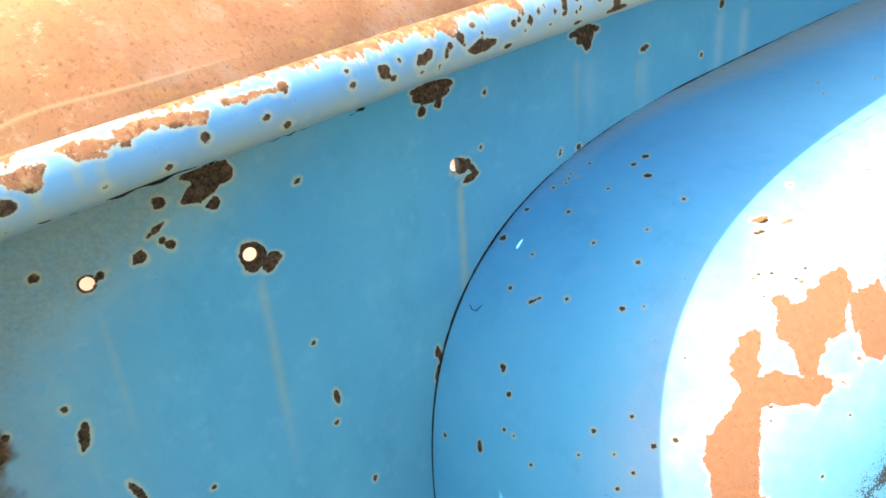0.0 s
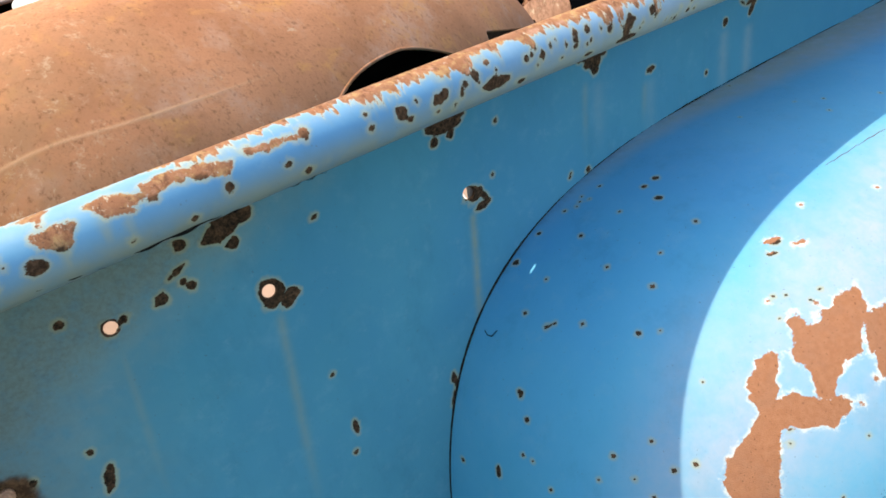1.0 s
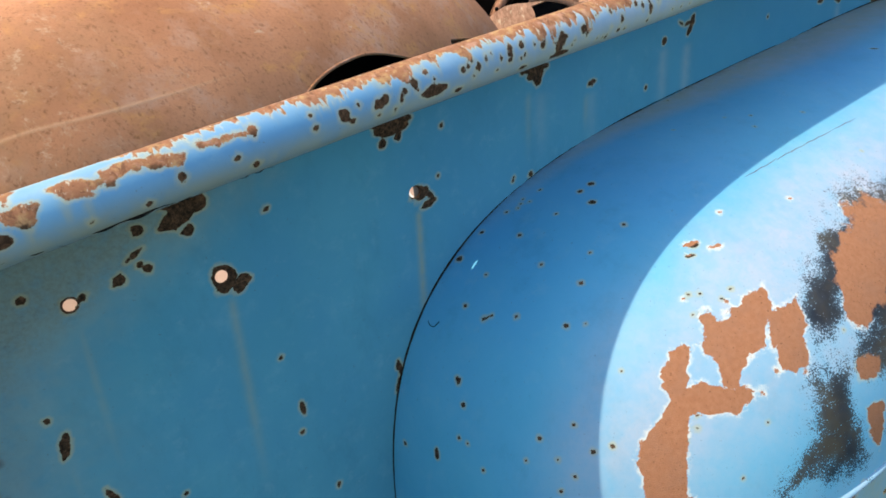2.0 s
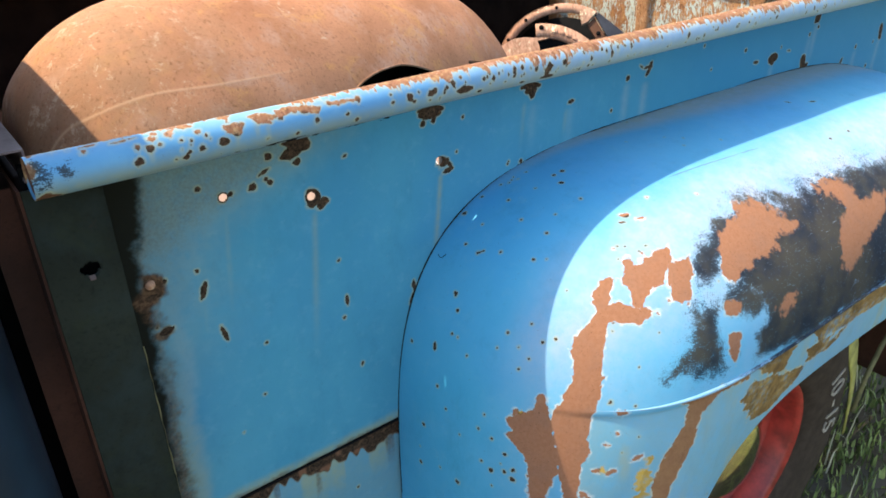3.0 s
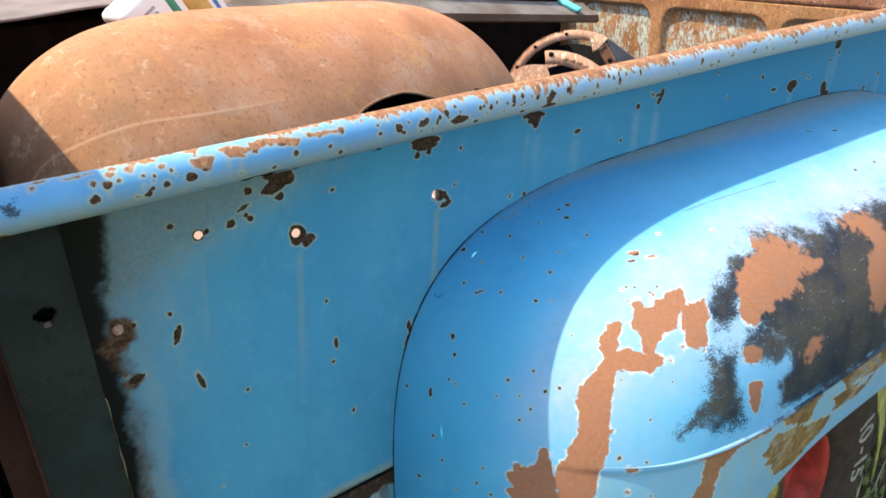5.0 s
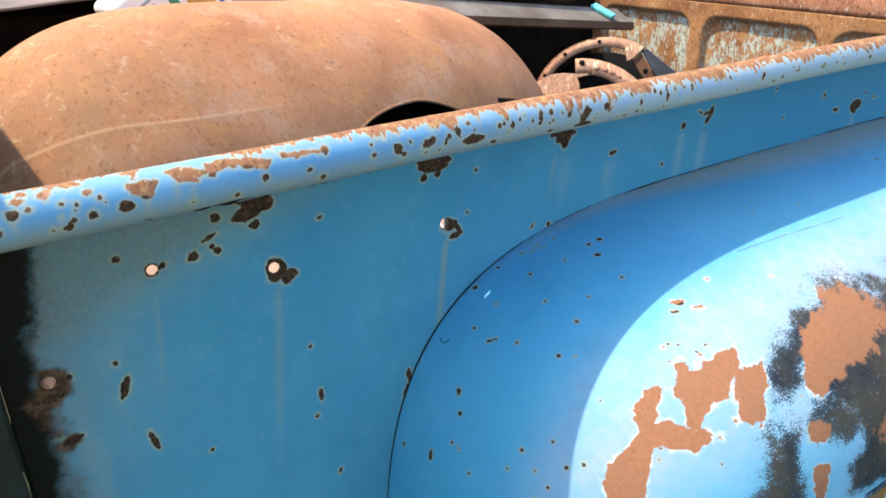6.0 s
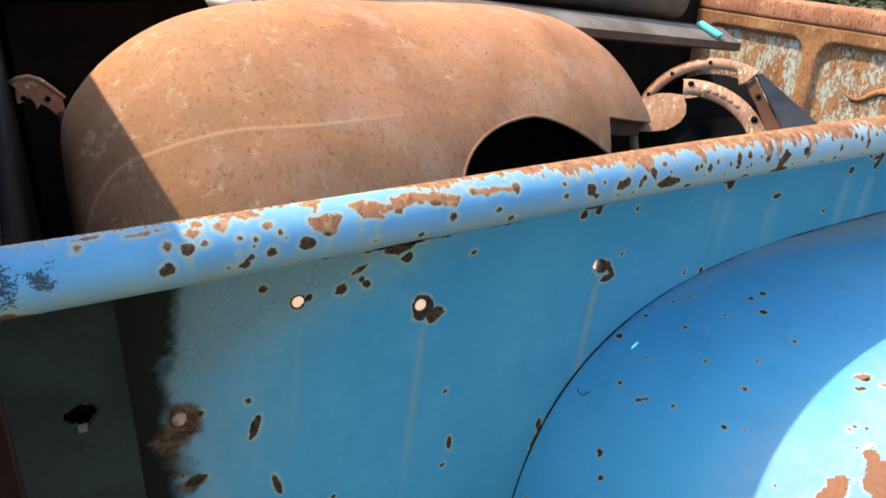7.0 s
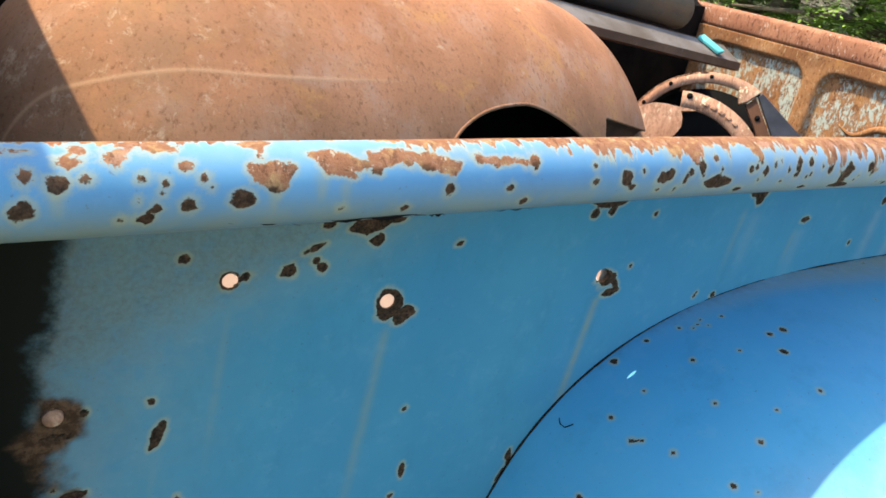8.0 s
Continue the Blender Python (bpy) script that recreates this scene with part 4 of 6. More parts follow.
beta = np.linspace(0, math.pi / 2, 3000)
section = np.stack([OUT * np.sin(beta) ** (2 / BULGE), DROP * (1 - np.cos(beta) ** (2 / BULGE))], -1)
picks = even(section, 330)
out_y, drop = np.interp(picks, np.arange(3000), section[:, 0]), np.interp(picks, np.arange(3000), section[:, 1])
rows = []
for y, d in zip(out_y, drop):
    x, z = arch(theta, d)
    rows.append(np.stack([x, 0 * x - y, z], -1))
edge_x, edge_z = opening(theta)
last = rows[-1]
for k in np.linspace(0, 1, 42)[1:]:
    rows.append(np.stack([last[:, 0] * (1 - k) + edge_x * k, 0 * edge_x - OUT + 0.006 * k, last[:, 2] * (1 - k) + edge_z * k], -1))
for a in np.linspace(0, math.pi, 7)[1:]:
    rows.append(np.stack([edge_x, 0 * edge_x - OUT + 0.006 + 0.006 * (1 - math.cos(a)), edge_z + 0.004 * math.sin(a)], -1))
rows.append(np.stack([edge_x, 0 * edge_x - OUT + 0.05, edge_z + 0.02], -1))
fender_points = np.stack(rows, 0)
x, y, z = fender_points[..., 0].copy(), fender_points[..., 1].copy(), fender_points[..., 2].copy()
fender_points[..., 1] += ease(-y, 0.20, 0.40) * 0.007 * (1 - ease(z, 0.694, 0.707))
fender_points[..., 2] += 0.0015 * chance(np.stack([x * 6, y * 6, z * 6], -1), 31)
chip(0.416, -0.076, 0.953, 0.0040)
chip(0.398, -0.075, 0.949, 0.0034)
chip(0.388, -0.096, 0.945, 0.0033, to=(0.392, -0.102, 0.946))
chip(0.385, -0.150, 0.937, 0.0026)
chip(0.313, -0.060, 0.925, 0.0027)
chip(0.296, -0.108, 0.912, 0.0021)
chip(0.302, -0.159, 0.905, 0.0030)
chip(0.246, -0.120, 0.879, 0.0025)
chip(0.227, -0.086, 0.868, 0.0031)
chip(0.235, -0.092, 0.874, 0.0021)
chip(0.231, -0.089, 0.871, 0.0016)
chip(0.230, -0.056, 0.873, 0.0027)
chip(0.263, -0.010, 0.900, 0.0040)
chip(0.298, -0.013, 0.920, 0.0029)
chip(0.263, -0.057, 0.898, 0.0016)
chip(0.264, -0.171, 0.879, 0.0024)
chip(0.183, -0.084, 0.814, 0.0026)
chip(0.333, -0.019, 0.934, 0.0023)
chip(0.351, -0.027, 0.940, 0.0017)
chip(0.359, -0.023, 0.942, 0.0015)
chip(0.344, -0.029, 0.937, 0.0014)
chip(0.357, -0.034, 0.941, 0.0014)
chip(0.380, -0.030, 0.947, 0.0018)
chip(0.358, -0.077, 0.939, 0.0014)
chip(0.185, -0.088, 0.816, 0.0028)
chip(0.173, -0.101, 0.793, 0.0034)
chip(0.147, -0.077, 0.732, 0.0035, to=(0.144, -0.079, 0.722))
chip(0.160, -0.105, 0.761, 0.0023)
chip(0.161, -0.117, 0.760, 0.0017)
chip(0.140, -0.024, 0.714, 0.0031)
chip(0.180, -0.186, 0.769, 0.0016)
chip(0.195, -0.216, 0.777, 0.0015)
chip(0.215, -0.243, 0.790, 0.0025)
chip(0.229, -0.255, 0.799, 0.0025)
chip(0.287, -0.308, 0.811, 0.0017)
chip(0.269, -0.236, 0.854, 0.0015)
chip(0.265, -0.172, 0.880, 0.0021)
chip(0.406, -0.216, 0.923, 0.0027, to=(0.411, -0.220, 0.923))
chip(0.422, -0.232, 0.921, 0.0021, to=(0.427, -0.234, 0.921))
chip(0.390, -0.220, 0.918, 0.0021, to=(0.398, -0.225, 0.918))
chip(0.362, -0.245, 0.899, 0.0020)
chip(0.368, -0.252, 0.898, 0.0020)
chip(0.382, -0.268, 0.894, 0.0020)
chip(0.395, -0.268, 0.898, 0.0015, to=(0.397, -0.271, 0.897))
chip(0.343, -0.346, 0.808, 0.0017)
chip(0.158, -0.142, 0.739, 0.0017)
chip(0.122, -0.071, 0.580, 0.0039)
chip(0.182, -0.088, 0.812, 0.0027)
chip(0.134, -0.096, 0.669, 0.0028)
chip(0.118, -0.065, 0.497, 0.0040)
chip(0.128, -0.151, 0.511, 0.0047)
chip(0.144, -0.184, 0.634, 0.0027)
chip(0.146, -0.213, 0.570, 0.0045)
chip(0.154, -0.234, 0.576, 0.0036)
chip(0.159, -0.247, 0.568, 0.0053)
chip(0.160, -0.247, 0.585, 0.0044)
chip(0.156, -0.232, 0.608, 0.0035)
chip(0.150, -0.209, 0.627, 0.0027)
chip(0.141, -0.195, 0.577, 0.0027)
chip(0.122, -0.112, 0.514, 0.0024)
chip(0.132, -0.175, 0.482, 0.0038)
chip(0.125, -0.142, 0.453, 0.0048)
chip(0.184, -0.300, 0.531, 0.0035)
chip(0.187, -0.226, 0.750, 0.0025)
chip(0.194, -0.193, 0.791, 0.0026)
chip(0.216, -0.218, 0.809, 0.0021)
chip(0.197, -0.234, 0.765, 0.0021)
chip(1.080, -0.151, 0.961, 0.0024, to=(1.065, -0.147, 0.961))
chip(1.022, -0.129, 0.964, 0.0024, to=(1.015, -0.122, 0.965))
chip(0.958, -0.250, 0.932, 0.0033)
chip(1.028, -0.251, 0.932, 0.0034)
chip(0.287, -0.393, 0.538, 0.0070)
chip(0.256, -0.340, 0.721, 0.0033)
chip(0.132, -0.120, 0.635, 0.0023)
chip(0.150, -0.191, 0.663, 0.0022)
chip(0.227, -0.343, 0.611, 0.0042, to=(0.239, -0.354, 0.612), tone=1)
chip(0.242, -0.357, 0.607, 0.0042, to=(0.252, -0.365, 0.612), tone=1)
chip(0.260, -0.349, 0.706, 0.0050, to=(0.272, -0.357, 0.705), tone=1)
chip(0.274, -0.377, 0.628, 0.0034, to=(0.288, -0.384, 0.634), tone=1)
chip(0.259, -0.358, 0.673, 0.0033, tone=1)
chip(0.241, -0.348, 0.655, 0.0017, to=(0.248, -0.353, 0.656), tone=1)
chip(0.399, -0.213, 0.923, 0.0027, to=(0.414, -0.219, 0.924), tone=1)
chip(0.394, -0.223, 0.918, 0.0026, tone=1)
chip(0.419, -0.230, 0.921, 0.0027, to=(0.431, -0.236, 0.920), tone=1)
chip(0.467, -0.211, 0.935, 0.0018, tone=1)
chip(0.547, -0.246, 0.930, 0.0019, tone=1)
chip(0.171, -0.239, 0.684, 0.0069, tone=1)
chip(0.195, -0.268, 0.715, 0.0059, tone=1)
chip(0.228, -0.326, 0.685, 0.0050, tone=1)
chip(0.258, -0.324, 0.756, 0.0033, tone=1)
chip(0.351, -0.333, 0.829, 0.0033, tone=1)
chip(0.354, -0.243, 0.897, 0.0017, tone=1)
chip(0.382, -0.274, 0.890, 0.0026, tone=1)
chip(0.375, -0.333, 0.840, 0.0025, tone=1)
chip(0.214, -0.336, 0.563, 0.0043, tone=1)
chip(0.222, -0.345, 0.560, 0.0060, tone=1)
chip(0.177, -0.280, 0.593, 0.0104, to=(0.171, -0.281, 0.501), tone=1)
chip(0.207, -0.322, 0.605, 0.0094, to=(0.200, -0.324, 0.516), tone=1)
chip(0.213, -0.334, 0.571, 0.0043, to=(0.220, -0.342, 0.569), tone=1)
chip(0.173, -0.241, 0.684, 0.0051, to=(0.175, -0.245, 0.688), tone=3.0)
chip(0.233, -0.348, 0.615, 0.0042, to=(0.240, -0.356, 0.609), tone=3.0)
chip(0.283, -0.388, 0.577, 0.0060, to=(0.289, -0.388, 0.607), tone=3.0)
chip(0.202, -0.289, 0.696, 0.0042, to=(0.202, -0.298, 0.676), tone=3.0)
patch("rust", 1, [(0.591, 0.898), (0.617, 0.907), (0.616, 0.916), (0.651, 0.914), (0.676, 0.905), (0.695, 0.896), (0.715, 0.884), (0.742, 0.872), (0.737, 0.864), (0.714, 0.863), (0.691, 0.862), (0.694, 0.849), (0.666, 0.848), (0.644, 0.849), (0.633, 0.844), (0.617, 0.843), (0.607, 0.839), (0.588, 0.849), (0.582, 0.860), (0.586, 0.871), (0.577, 0.881), (0.583, 0.894)])
patch("rust", 1, [(0.776, 0.903), (0.809, 0.901), (0.849, 0.893), (0.871, 0.879), (0.879, 0.865), (0.894, 0.861), (0.919, 0.865), (0.949, 0.853), (0.945, 0.833), (0.925, 0.816), (0.904, 0.806), (0.882, 0.796), (0.867, 0.779), (0.840, 0.768), (0.818, 0.786), (0.819, 0.810), (0.813, 0.828), (0.824, 0.851), (0.834, 0.860), (0.821, 0.871), (0.808, 0.880), (0.783, 0.884)])
patch("rust", 1, [(0.680, 0.777), (0.698, 0.764), (0.714, 0.771), (0.729, 0.786), (0.724, 0.800), (0.702, 0.800), (0.685, 0.791), (0.674, 0.787)])
patch("rust", 0.8, [(0.586, 0.821), (0.601, 0.823), (0.619, 0.816), (0.618, 0.802), (0.606, 0.800), (0.589, 0.806)])
patch("rust", 0.8, [(0.591, 0.784), (0.616, 0.778), (0.616, 0.756), (0.610, 0.735), (0.598, 0.755)])
patch("rust", 1, [(0.430, 0.869), (0.438, 0.872), (0.434, 0.886), (0.447, 0.888), (0.451, 0.880), (0.473, 0.885), (0.486, 0.891), (0.504, 0.892), (0.510, 0.883), (0.498, 0.870), (0.493, 0.858), (0.475, 0.852), (0.467, 0.844), (0.458, 0.835), (0.448, 0.838), (0.446, 0.854)])
patch("rust", 1, [(0.503, 0.878), (0.534, 0.880), (0.542, 0.864), (0.532, 0.857), (0.536, 0.844), (0.531, 0.832), (0.509, 0.839), (0.501, 0.858)])
patch("rust", 1, [(0.417, 0.871), (0.423, 0.865), (0.417, 0.854), (0.415, 0.842), (0.429, 0.845), (0.450, 0.838), (0.473, 0.833), (0.477, 0.827), (0.460, 0.817), (0.430, 0.823), (0.411, 0.819), (0.410, 0.800), (0.408, 0.763), (0.406, 0.732), (0.398, 0.706), (0.393, 0.663), (0.398, 0.640), (0.387, 0.620), (0.384, 0.579), (0.379, 0.540), (0.367, 0.538), (0.360, 0.579), (0.350, 0.628), (0.339, 0.690), (0.352, 0.715), (0.360, 0.738), (0.370, 0.749), (0.364, 0.786), (0.369, 0.804), (0.387, 0.820), (0.398, 0.834), (0.391, 0.844), (0.394, 0.854), (0.402, 0.863)])
patch("rust", 0.9, [(0.319, 0.716), (0.327, 0.722), (0.336, 0.703), (0.343, 0.673), (0.352, 0.628), (0.354, 0.604), (0.341, 0.569), (0.336, 0.529), (0.319, 0.523), (0.313, 0.554), (0.308, 0.606), (0.302, 0.619), (0.282, 0.636), (0.275, 0.643), (0.284, 0.654), (0.277, 0.668), (0.286, 0.680), (0.300, 0.688), (0.315, 0.698)])
patch("rust", 1.38, [(0.539, 0.699), (0.535, 0.664), (0.519, 0.641), (0.504, 0.616), (0.494, 0.578), (0.494, 0.535), (0.518, 0.526), (0.524, 0.557), (0.538, 0.594), (0.553, 0.628), (0.560, 0.673), (0.589, 0.693), (0.600, 0.699), (0.642, 0.695), (0.633, 0.709), (0.582, 0.711), (0.523, 0.708)])
patch("rust", 1.5, [(0.585, 0.709), (0.634, 0.708), (0.643, 0.690), (0.612, 0.692), (0.585, 0.696)])
patch("rust", 1.75, [(0.660, 0.697), (0.690, 0.707), (0.740, 0.707), (0.817, 0.705), (0.902, 0.697), (0.983, 0.688), (0.990, 0.650), (0.913, 0.658), (0.853, 0.660), (0.801, 0.669), (0.748, 0.704), (0.730, 0.688), (0.724, 0.652), (0.681, 0.668)])
patch("rust", 1.75, [(0.632, 0.655), (0.657, 0.676), (0.701, 0.660), (0.736, 0.640), (0.766, 0.628), (0.760, 0.606), (0.735, 0.588), (0.704, 0.575), (0.668, 0.593), (0.649, 0.631)])
patch("rust", 1.75, [(0.767, 0.668), (0.827, 0.652), (0.872, 0.648), (0.835, 0.626), (0.800, 0.622), (0.777, 0.634)])
patch("rust", 2.7, [(0.472, 0.588), (0.479, 0.607), (0.486, 0.621), (0.490, 0.579), (0.487, 0.558), (0.476, 0.539), (0.463, 0.542), (0.470, 0.562)])
patch("dark", 0, [(0.620, 0.919), (0.652, 0.917), (0.700, 0.905), (0.756, 0.903), (0.825, 0.905), (0.910, 0.898), (1.014, 0.888), (1.000, 0.702), (0.864, 0.702), (0.754, 0.707), (0.680, 0.719), (0.650, 0.728), (0.642, 0.765), (0.663, 0.779), (0.652, 0.798), (0.628, 0.815), (0.612, 0.839), (0.590, 0.850), (0.592, 0.895)])
patch("dark", 0.010, [(0.575, 0.914), (0.640, 0.924), (0.700, 0.909), (0.600, 0.880), (0.588, 0.850), (0.559, 0.838), (0.540, 0.840), (0.535, 0.888), (0.556, 0.898)])
patch("dark", 0.015, [(0.523, 0.849), (0.550, 0.845), (0.581, 0.798), (0.573, 0.763), (0.537, 0.765), (0.510, 0.785), (0.527, 0.817)])
patch("dark", 0.0, [(0.588, 0.843), (0.632, 0.841), (0.700, 0.800), (0.679, 0.790), (0.640, 0.792), (0.612, 0.803), (0.600, 0.806)])
patch("dark", 0.0, [(0.544, 0.772), (0.588, 0.776), (0.596, 0.734), (0.540, 0.732)])
patch("dark", 0.019, [(0.534, 0.848), (0.587, 0.840), (0.594, 0.770), (0.596, 0.732), (0.495, 0.738), (0.535, 0.780)])
patch("dark", 0.012, [(0.514, 0.784), (0.563, 0.803), (0.592, 0.765), (0.623, 0.743), (0.575, 0.738), (0.520, 0.738), (0.491, 0.734), (0.486, 0.748)])
chip(0.186, -0.22, 0.46, 0.006, to=(0.19, -0.24, 0.40), tone=1)
chip(0.178, -0.20, 0.45, 0.007, to=(0.175, -0.19, 0.38), tone=1)
fender = sheet(fender_points, "rear_fender")
flat = fender_points.reshape(-1, 3)
rng = np.random.default_rng(7)
for _ in range(90):
    k = rng.integers(len(flat))
    if flat[k, 0] < 0.75:
        chip(*flat[k], rng.uniform(0.0008, 0.0018))
fields = wear(flat, lift=True)
low = (flat[:, 2] < 0.70) & (flat[:, 0] > 0.2)
# Even olive tint low on the fender, with streaks in it.
drip_tint = np.where(low, 0.40 + 0.5 * ease(chance(flat * (30, 30, 8), 33), 0.15, 0.6), 0)
# The sunlit shoulder past the rail's shadow edge is paled in the paint itself.
fade_and_lit = 0.66 * ease(-flat[:, 1], 0.165, 0.275) * (0.22 + 0.78 * ease(flat[:, 2], 0.66, 0.86)) + 0.10 * ease(flat[:, 0], 0.30, 0.9) * ease(flat[:, 2], 0.8, 0.95)
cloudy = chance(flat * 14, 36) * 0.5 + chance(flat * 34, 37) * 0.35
fade_and_lit = np.clip(fade_and_lit * (1 + 0.45 * cloudy), 0, 1)
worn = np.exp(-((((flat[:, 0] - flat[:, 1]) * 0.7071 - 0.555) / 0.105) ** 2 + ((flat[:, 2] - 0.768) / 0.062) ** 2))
fade_and_lit = fade_and_lit * (1 - 0.80 * worn)
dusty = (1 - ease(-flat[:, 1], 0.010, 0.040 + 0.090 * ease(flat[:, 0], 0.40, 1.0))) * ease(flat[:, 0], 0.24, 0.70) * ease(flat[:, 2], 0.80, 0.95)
fade_and_lit = np.maximum(fade_and_lit, (0.80 + 0.2 * cloudy) * dusty)
fade_and_lit = np.maximum(fade_and_lit, 0.10 * ease(flat[:, 0], 0.25, 0.60))
drip_tint = np.maximum(drip_tint, 0.75 * dusty)
grime = 0.05 * (1 - ease(-flat[:, 1], 0.0, 0.060)) * ease(flat[:, 2], 0.55, 0.93) * (0.75 + 0.5 * cloudy) + 0.26 * (1 - ease(-flat[:, 1], 0.0, 0.016))
stain = (0.24 + 0.25 * cloudy) * (1 - ease(-flat[:, 1], 0.002, 0.034)) * ease(flat[:, 2], 0.62, 0.95)
lay(fender, {**fields, "drip_tint": drip_tint, "grime": grime, "stain": stain, "fade_and_lit": fade_and_lit})
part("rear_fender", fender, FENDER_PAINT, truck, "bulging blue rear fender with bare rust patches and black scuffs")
# raised bead pressed along the fender's flank
BEAD_Z = 0.711
bead = []
for x in np.linspace(0.235, 1.45, 160):
    low, high = 0.0, DROP
    for _ in range(40):
        d = (low + high) / 2
        long = (LONG_FRONT if x < MID_X else LONG_BACK) - d
        if abs((x - MID_X) / long) ** POWER + ((BEAD_Z - LOW_Z) / (HIGH - d)) ** POWER < 1:
            low = d
        else:
            high = d
    bead.append((x, -OUT * (1 - (1 - low / DROP) ** BULGE) ** (1 / BULGE) - 0.0005, BEAD_Z - 0.0015))
bead_part = part("fender_bead", tube(bead, [0.0034 * float(ease(np.array(k), -4, 22)) for k in range(160)], 12), FENDER_PAINT, truck, "pressed bead along the fender flank")
count = len(bead_part.data.vertices)
spots = np.array([v.co for v in bead_part.data.vertices])
lay(bead_part.data, {"rust": np.full(count, 0.03), "dark": 0.016 - 0.030 * ease(spots[:, 0], 0.42, 0.60) + 0.008 * chance(spots * 60, 81), "tone": np.zeros(count), "drip_tint": np.zeros(count), "grime": np.zeros(count), "fade_and_lit": np.full(count, 0.45)})
x, z = arch(np.linspace(0.02, math.pi - 0.02, 700), 0.0)
uneven = 0.5 + 0.5 * chance(np.stack([x * 24, z * 24, 0 * x], -1), 51) + 0.35 * chance(np.stack([x * 110, z * 110, 0 * x], -1), 52)
part("fender_welt", tube([(a, -0.0017, b + 0.0007) for a, b in zip(x, z)], [float(0.0005 + 0.0008 * np.clip(k, 0, 1.2)) for k in uneven], 8), WELT, truck, "black welt along the fender joint")

bm = bmesh.new()
spine = [((1.165, 0.43), 0.055), ((1.225, 0.36), 0.030), ((1.275, 0.26), 0.018), ((1.305, 0.16), 0.013), ((1.32, 0.05), 0.010)]
left = [bm.verts.new((x - w, -0.30, z)) for (x, z), w in spine]
right = [bm.verts.new((x + w, -0.295, z)) for (x, z), w in spine]
for k in range(len(spine) - 1):
    bm.faces.new((left[k], left[k + 1], right[k + 1], right[k]))
part("fender_brace", bm, OLIVE, truck, "yellow-green fender brace").modifiers.new("thickness", "SOLIDIFY").thickness = 0.004
part("fender_stay", tube([(1.50, -0.30, 0.37), (1.455, -0.30, 0.341), (1.40, -0.30, 0.294), (1.357, -0.30, 0.224), (1.325, -0.30, 0.12)], 0.006, 10), DUSTY, truck, "thin dusty fender stay")

part("rear_splash_panel", box((0.006, 0.34, 0.52), (1.62, -0.19, 0.33), 0.002), FLANGE_RUST, truck, "dark brown rusted splash panel inside the fender")
for ends in (((0.540, -0.1970), (0.600, -0.2010)), ((0.598, -0.2012), (0.656, -0.2050)), ((0.652, -0.2046), (0.712, -0.2090)), ((0.718, -0.2088), (0.770, -0.2122))):
    line = [flat[np.argmin((flat[:, 0] - ends[0][0] - k * (ends[1][0] - ends[0][0])) ** 2 + (flat[:, 1] - ends[0][1] - k * (ends[1][1] - ends[0][1])) ** 2 + np.where(flat[:, 2] < 0.8, 1.0, 0.0))] for k in np.linspace(0, 1, 9)]
    part("scratch", tube([tuple(p) for p in line], [0.00015 + 0.00030 * math.sin(0.4 * k) for k in range(9)], 6), DEEP_RUST, truck, "fine rusty scratch along the fender")
part("hair_mark", tube([(0.2032, -0.0165, 0.8485), (0.2012, -0.0218, 0.8460), (0.2018, -0.0282, 0.8466), (0.2070, -0.0326, 0.8530)], 0.0005, 6), BLACK_GAP, truck, "short dark curved scratch")

# ---- rear wheel ----
WHEEL = (0.77, -0.20, 0.27)
wheel = new("rear_wheel")
wheel.parent, wheel.location = truck, WHEEL
tagged(wheel, "red steel wheel with a dull chrome hubcap")
tyre = lathe([(0.205, -0.10), (0.212, -0.118), (0.235, -0.13), (0.30, -0.138), (0.36, -0.134), (0.388, -0.120), (0.402, -0.10), (0.407, -0.05), (0.407, 0.05), (0.402, 0.10), (0.36, 0.132), (0.235, 0.13), (0.205, 0.10)])
part("tyre", tyre, RUBBER, wheel, "black tyre with worn white letters")
grooves = bmesh.new()
for k in range(72):
    for y, twist in ((-0.085, 0.35), (-0.03, -0.35), (0.03, 0.35), (0.085, -0.35)):
        a = 2 * math.pi * (k + (0.5 if y in (-0.03, 0.085) else 0)) / 72
        block = box((0.012, 0.046, 0.024), (0.410, y, 0), 0.002, 1)
        shift(block, Matrix.Rotation(a, 4, "Y"))
        data = bpy.data.meshes.new("tread_block")
        block.to_mesh(data)
        block.free()
        grooves.from_mesh(data)
        bpy.data.meshes.remove(data)
tagged(part("tread", grooves, DUSTY, wheel, smooth=False), kind="stuff")
rim = lathe([(0.19, -0.06), (0.196, -0.105), (0.207, -0.118), (0.211, -0.112), (0.207, -0.104), (0.198, -0.098), (0.192, -0.06), (0.175, -0.035), (0.15, -0.045), (0.12, -0.06), (0.02, -0.055)])
part("rim", rim, RED_RIM, wheel, "worn red steel rim")
cap = lathe([(0.001, -0.112), (0.03, -0.111), (0.06, -0.106), (0.085, -0.096), (0.10, -0.085), (0.108, -0.074), (0.122, -0.072), (0.128, -0.066), (0.124, -0.055)])
part("hubcap", cap, CHROME, wheel, "domed dull chrome hubcap")
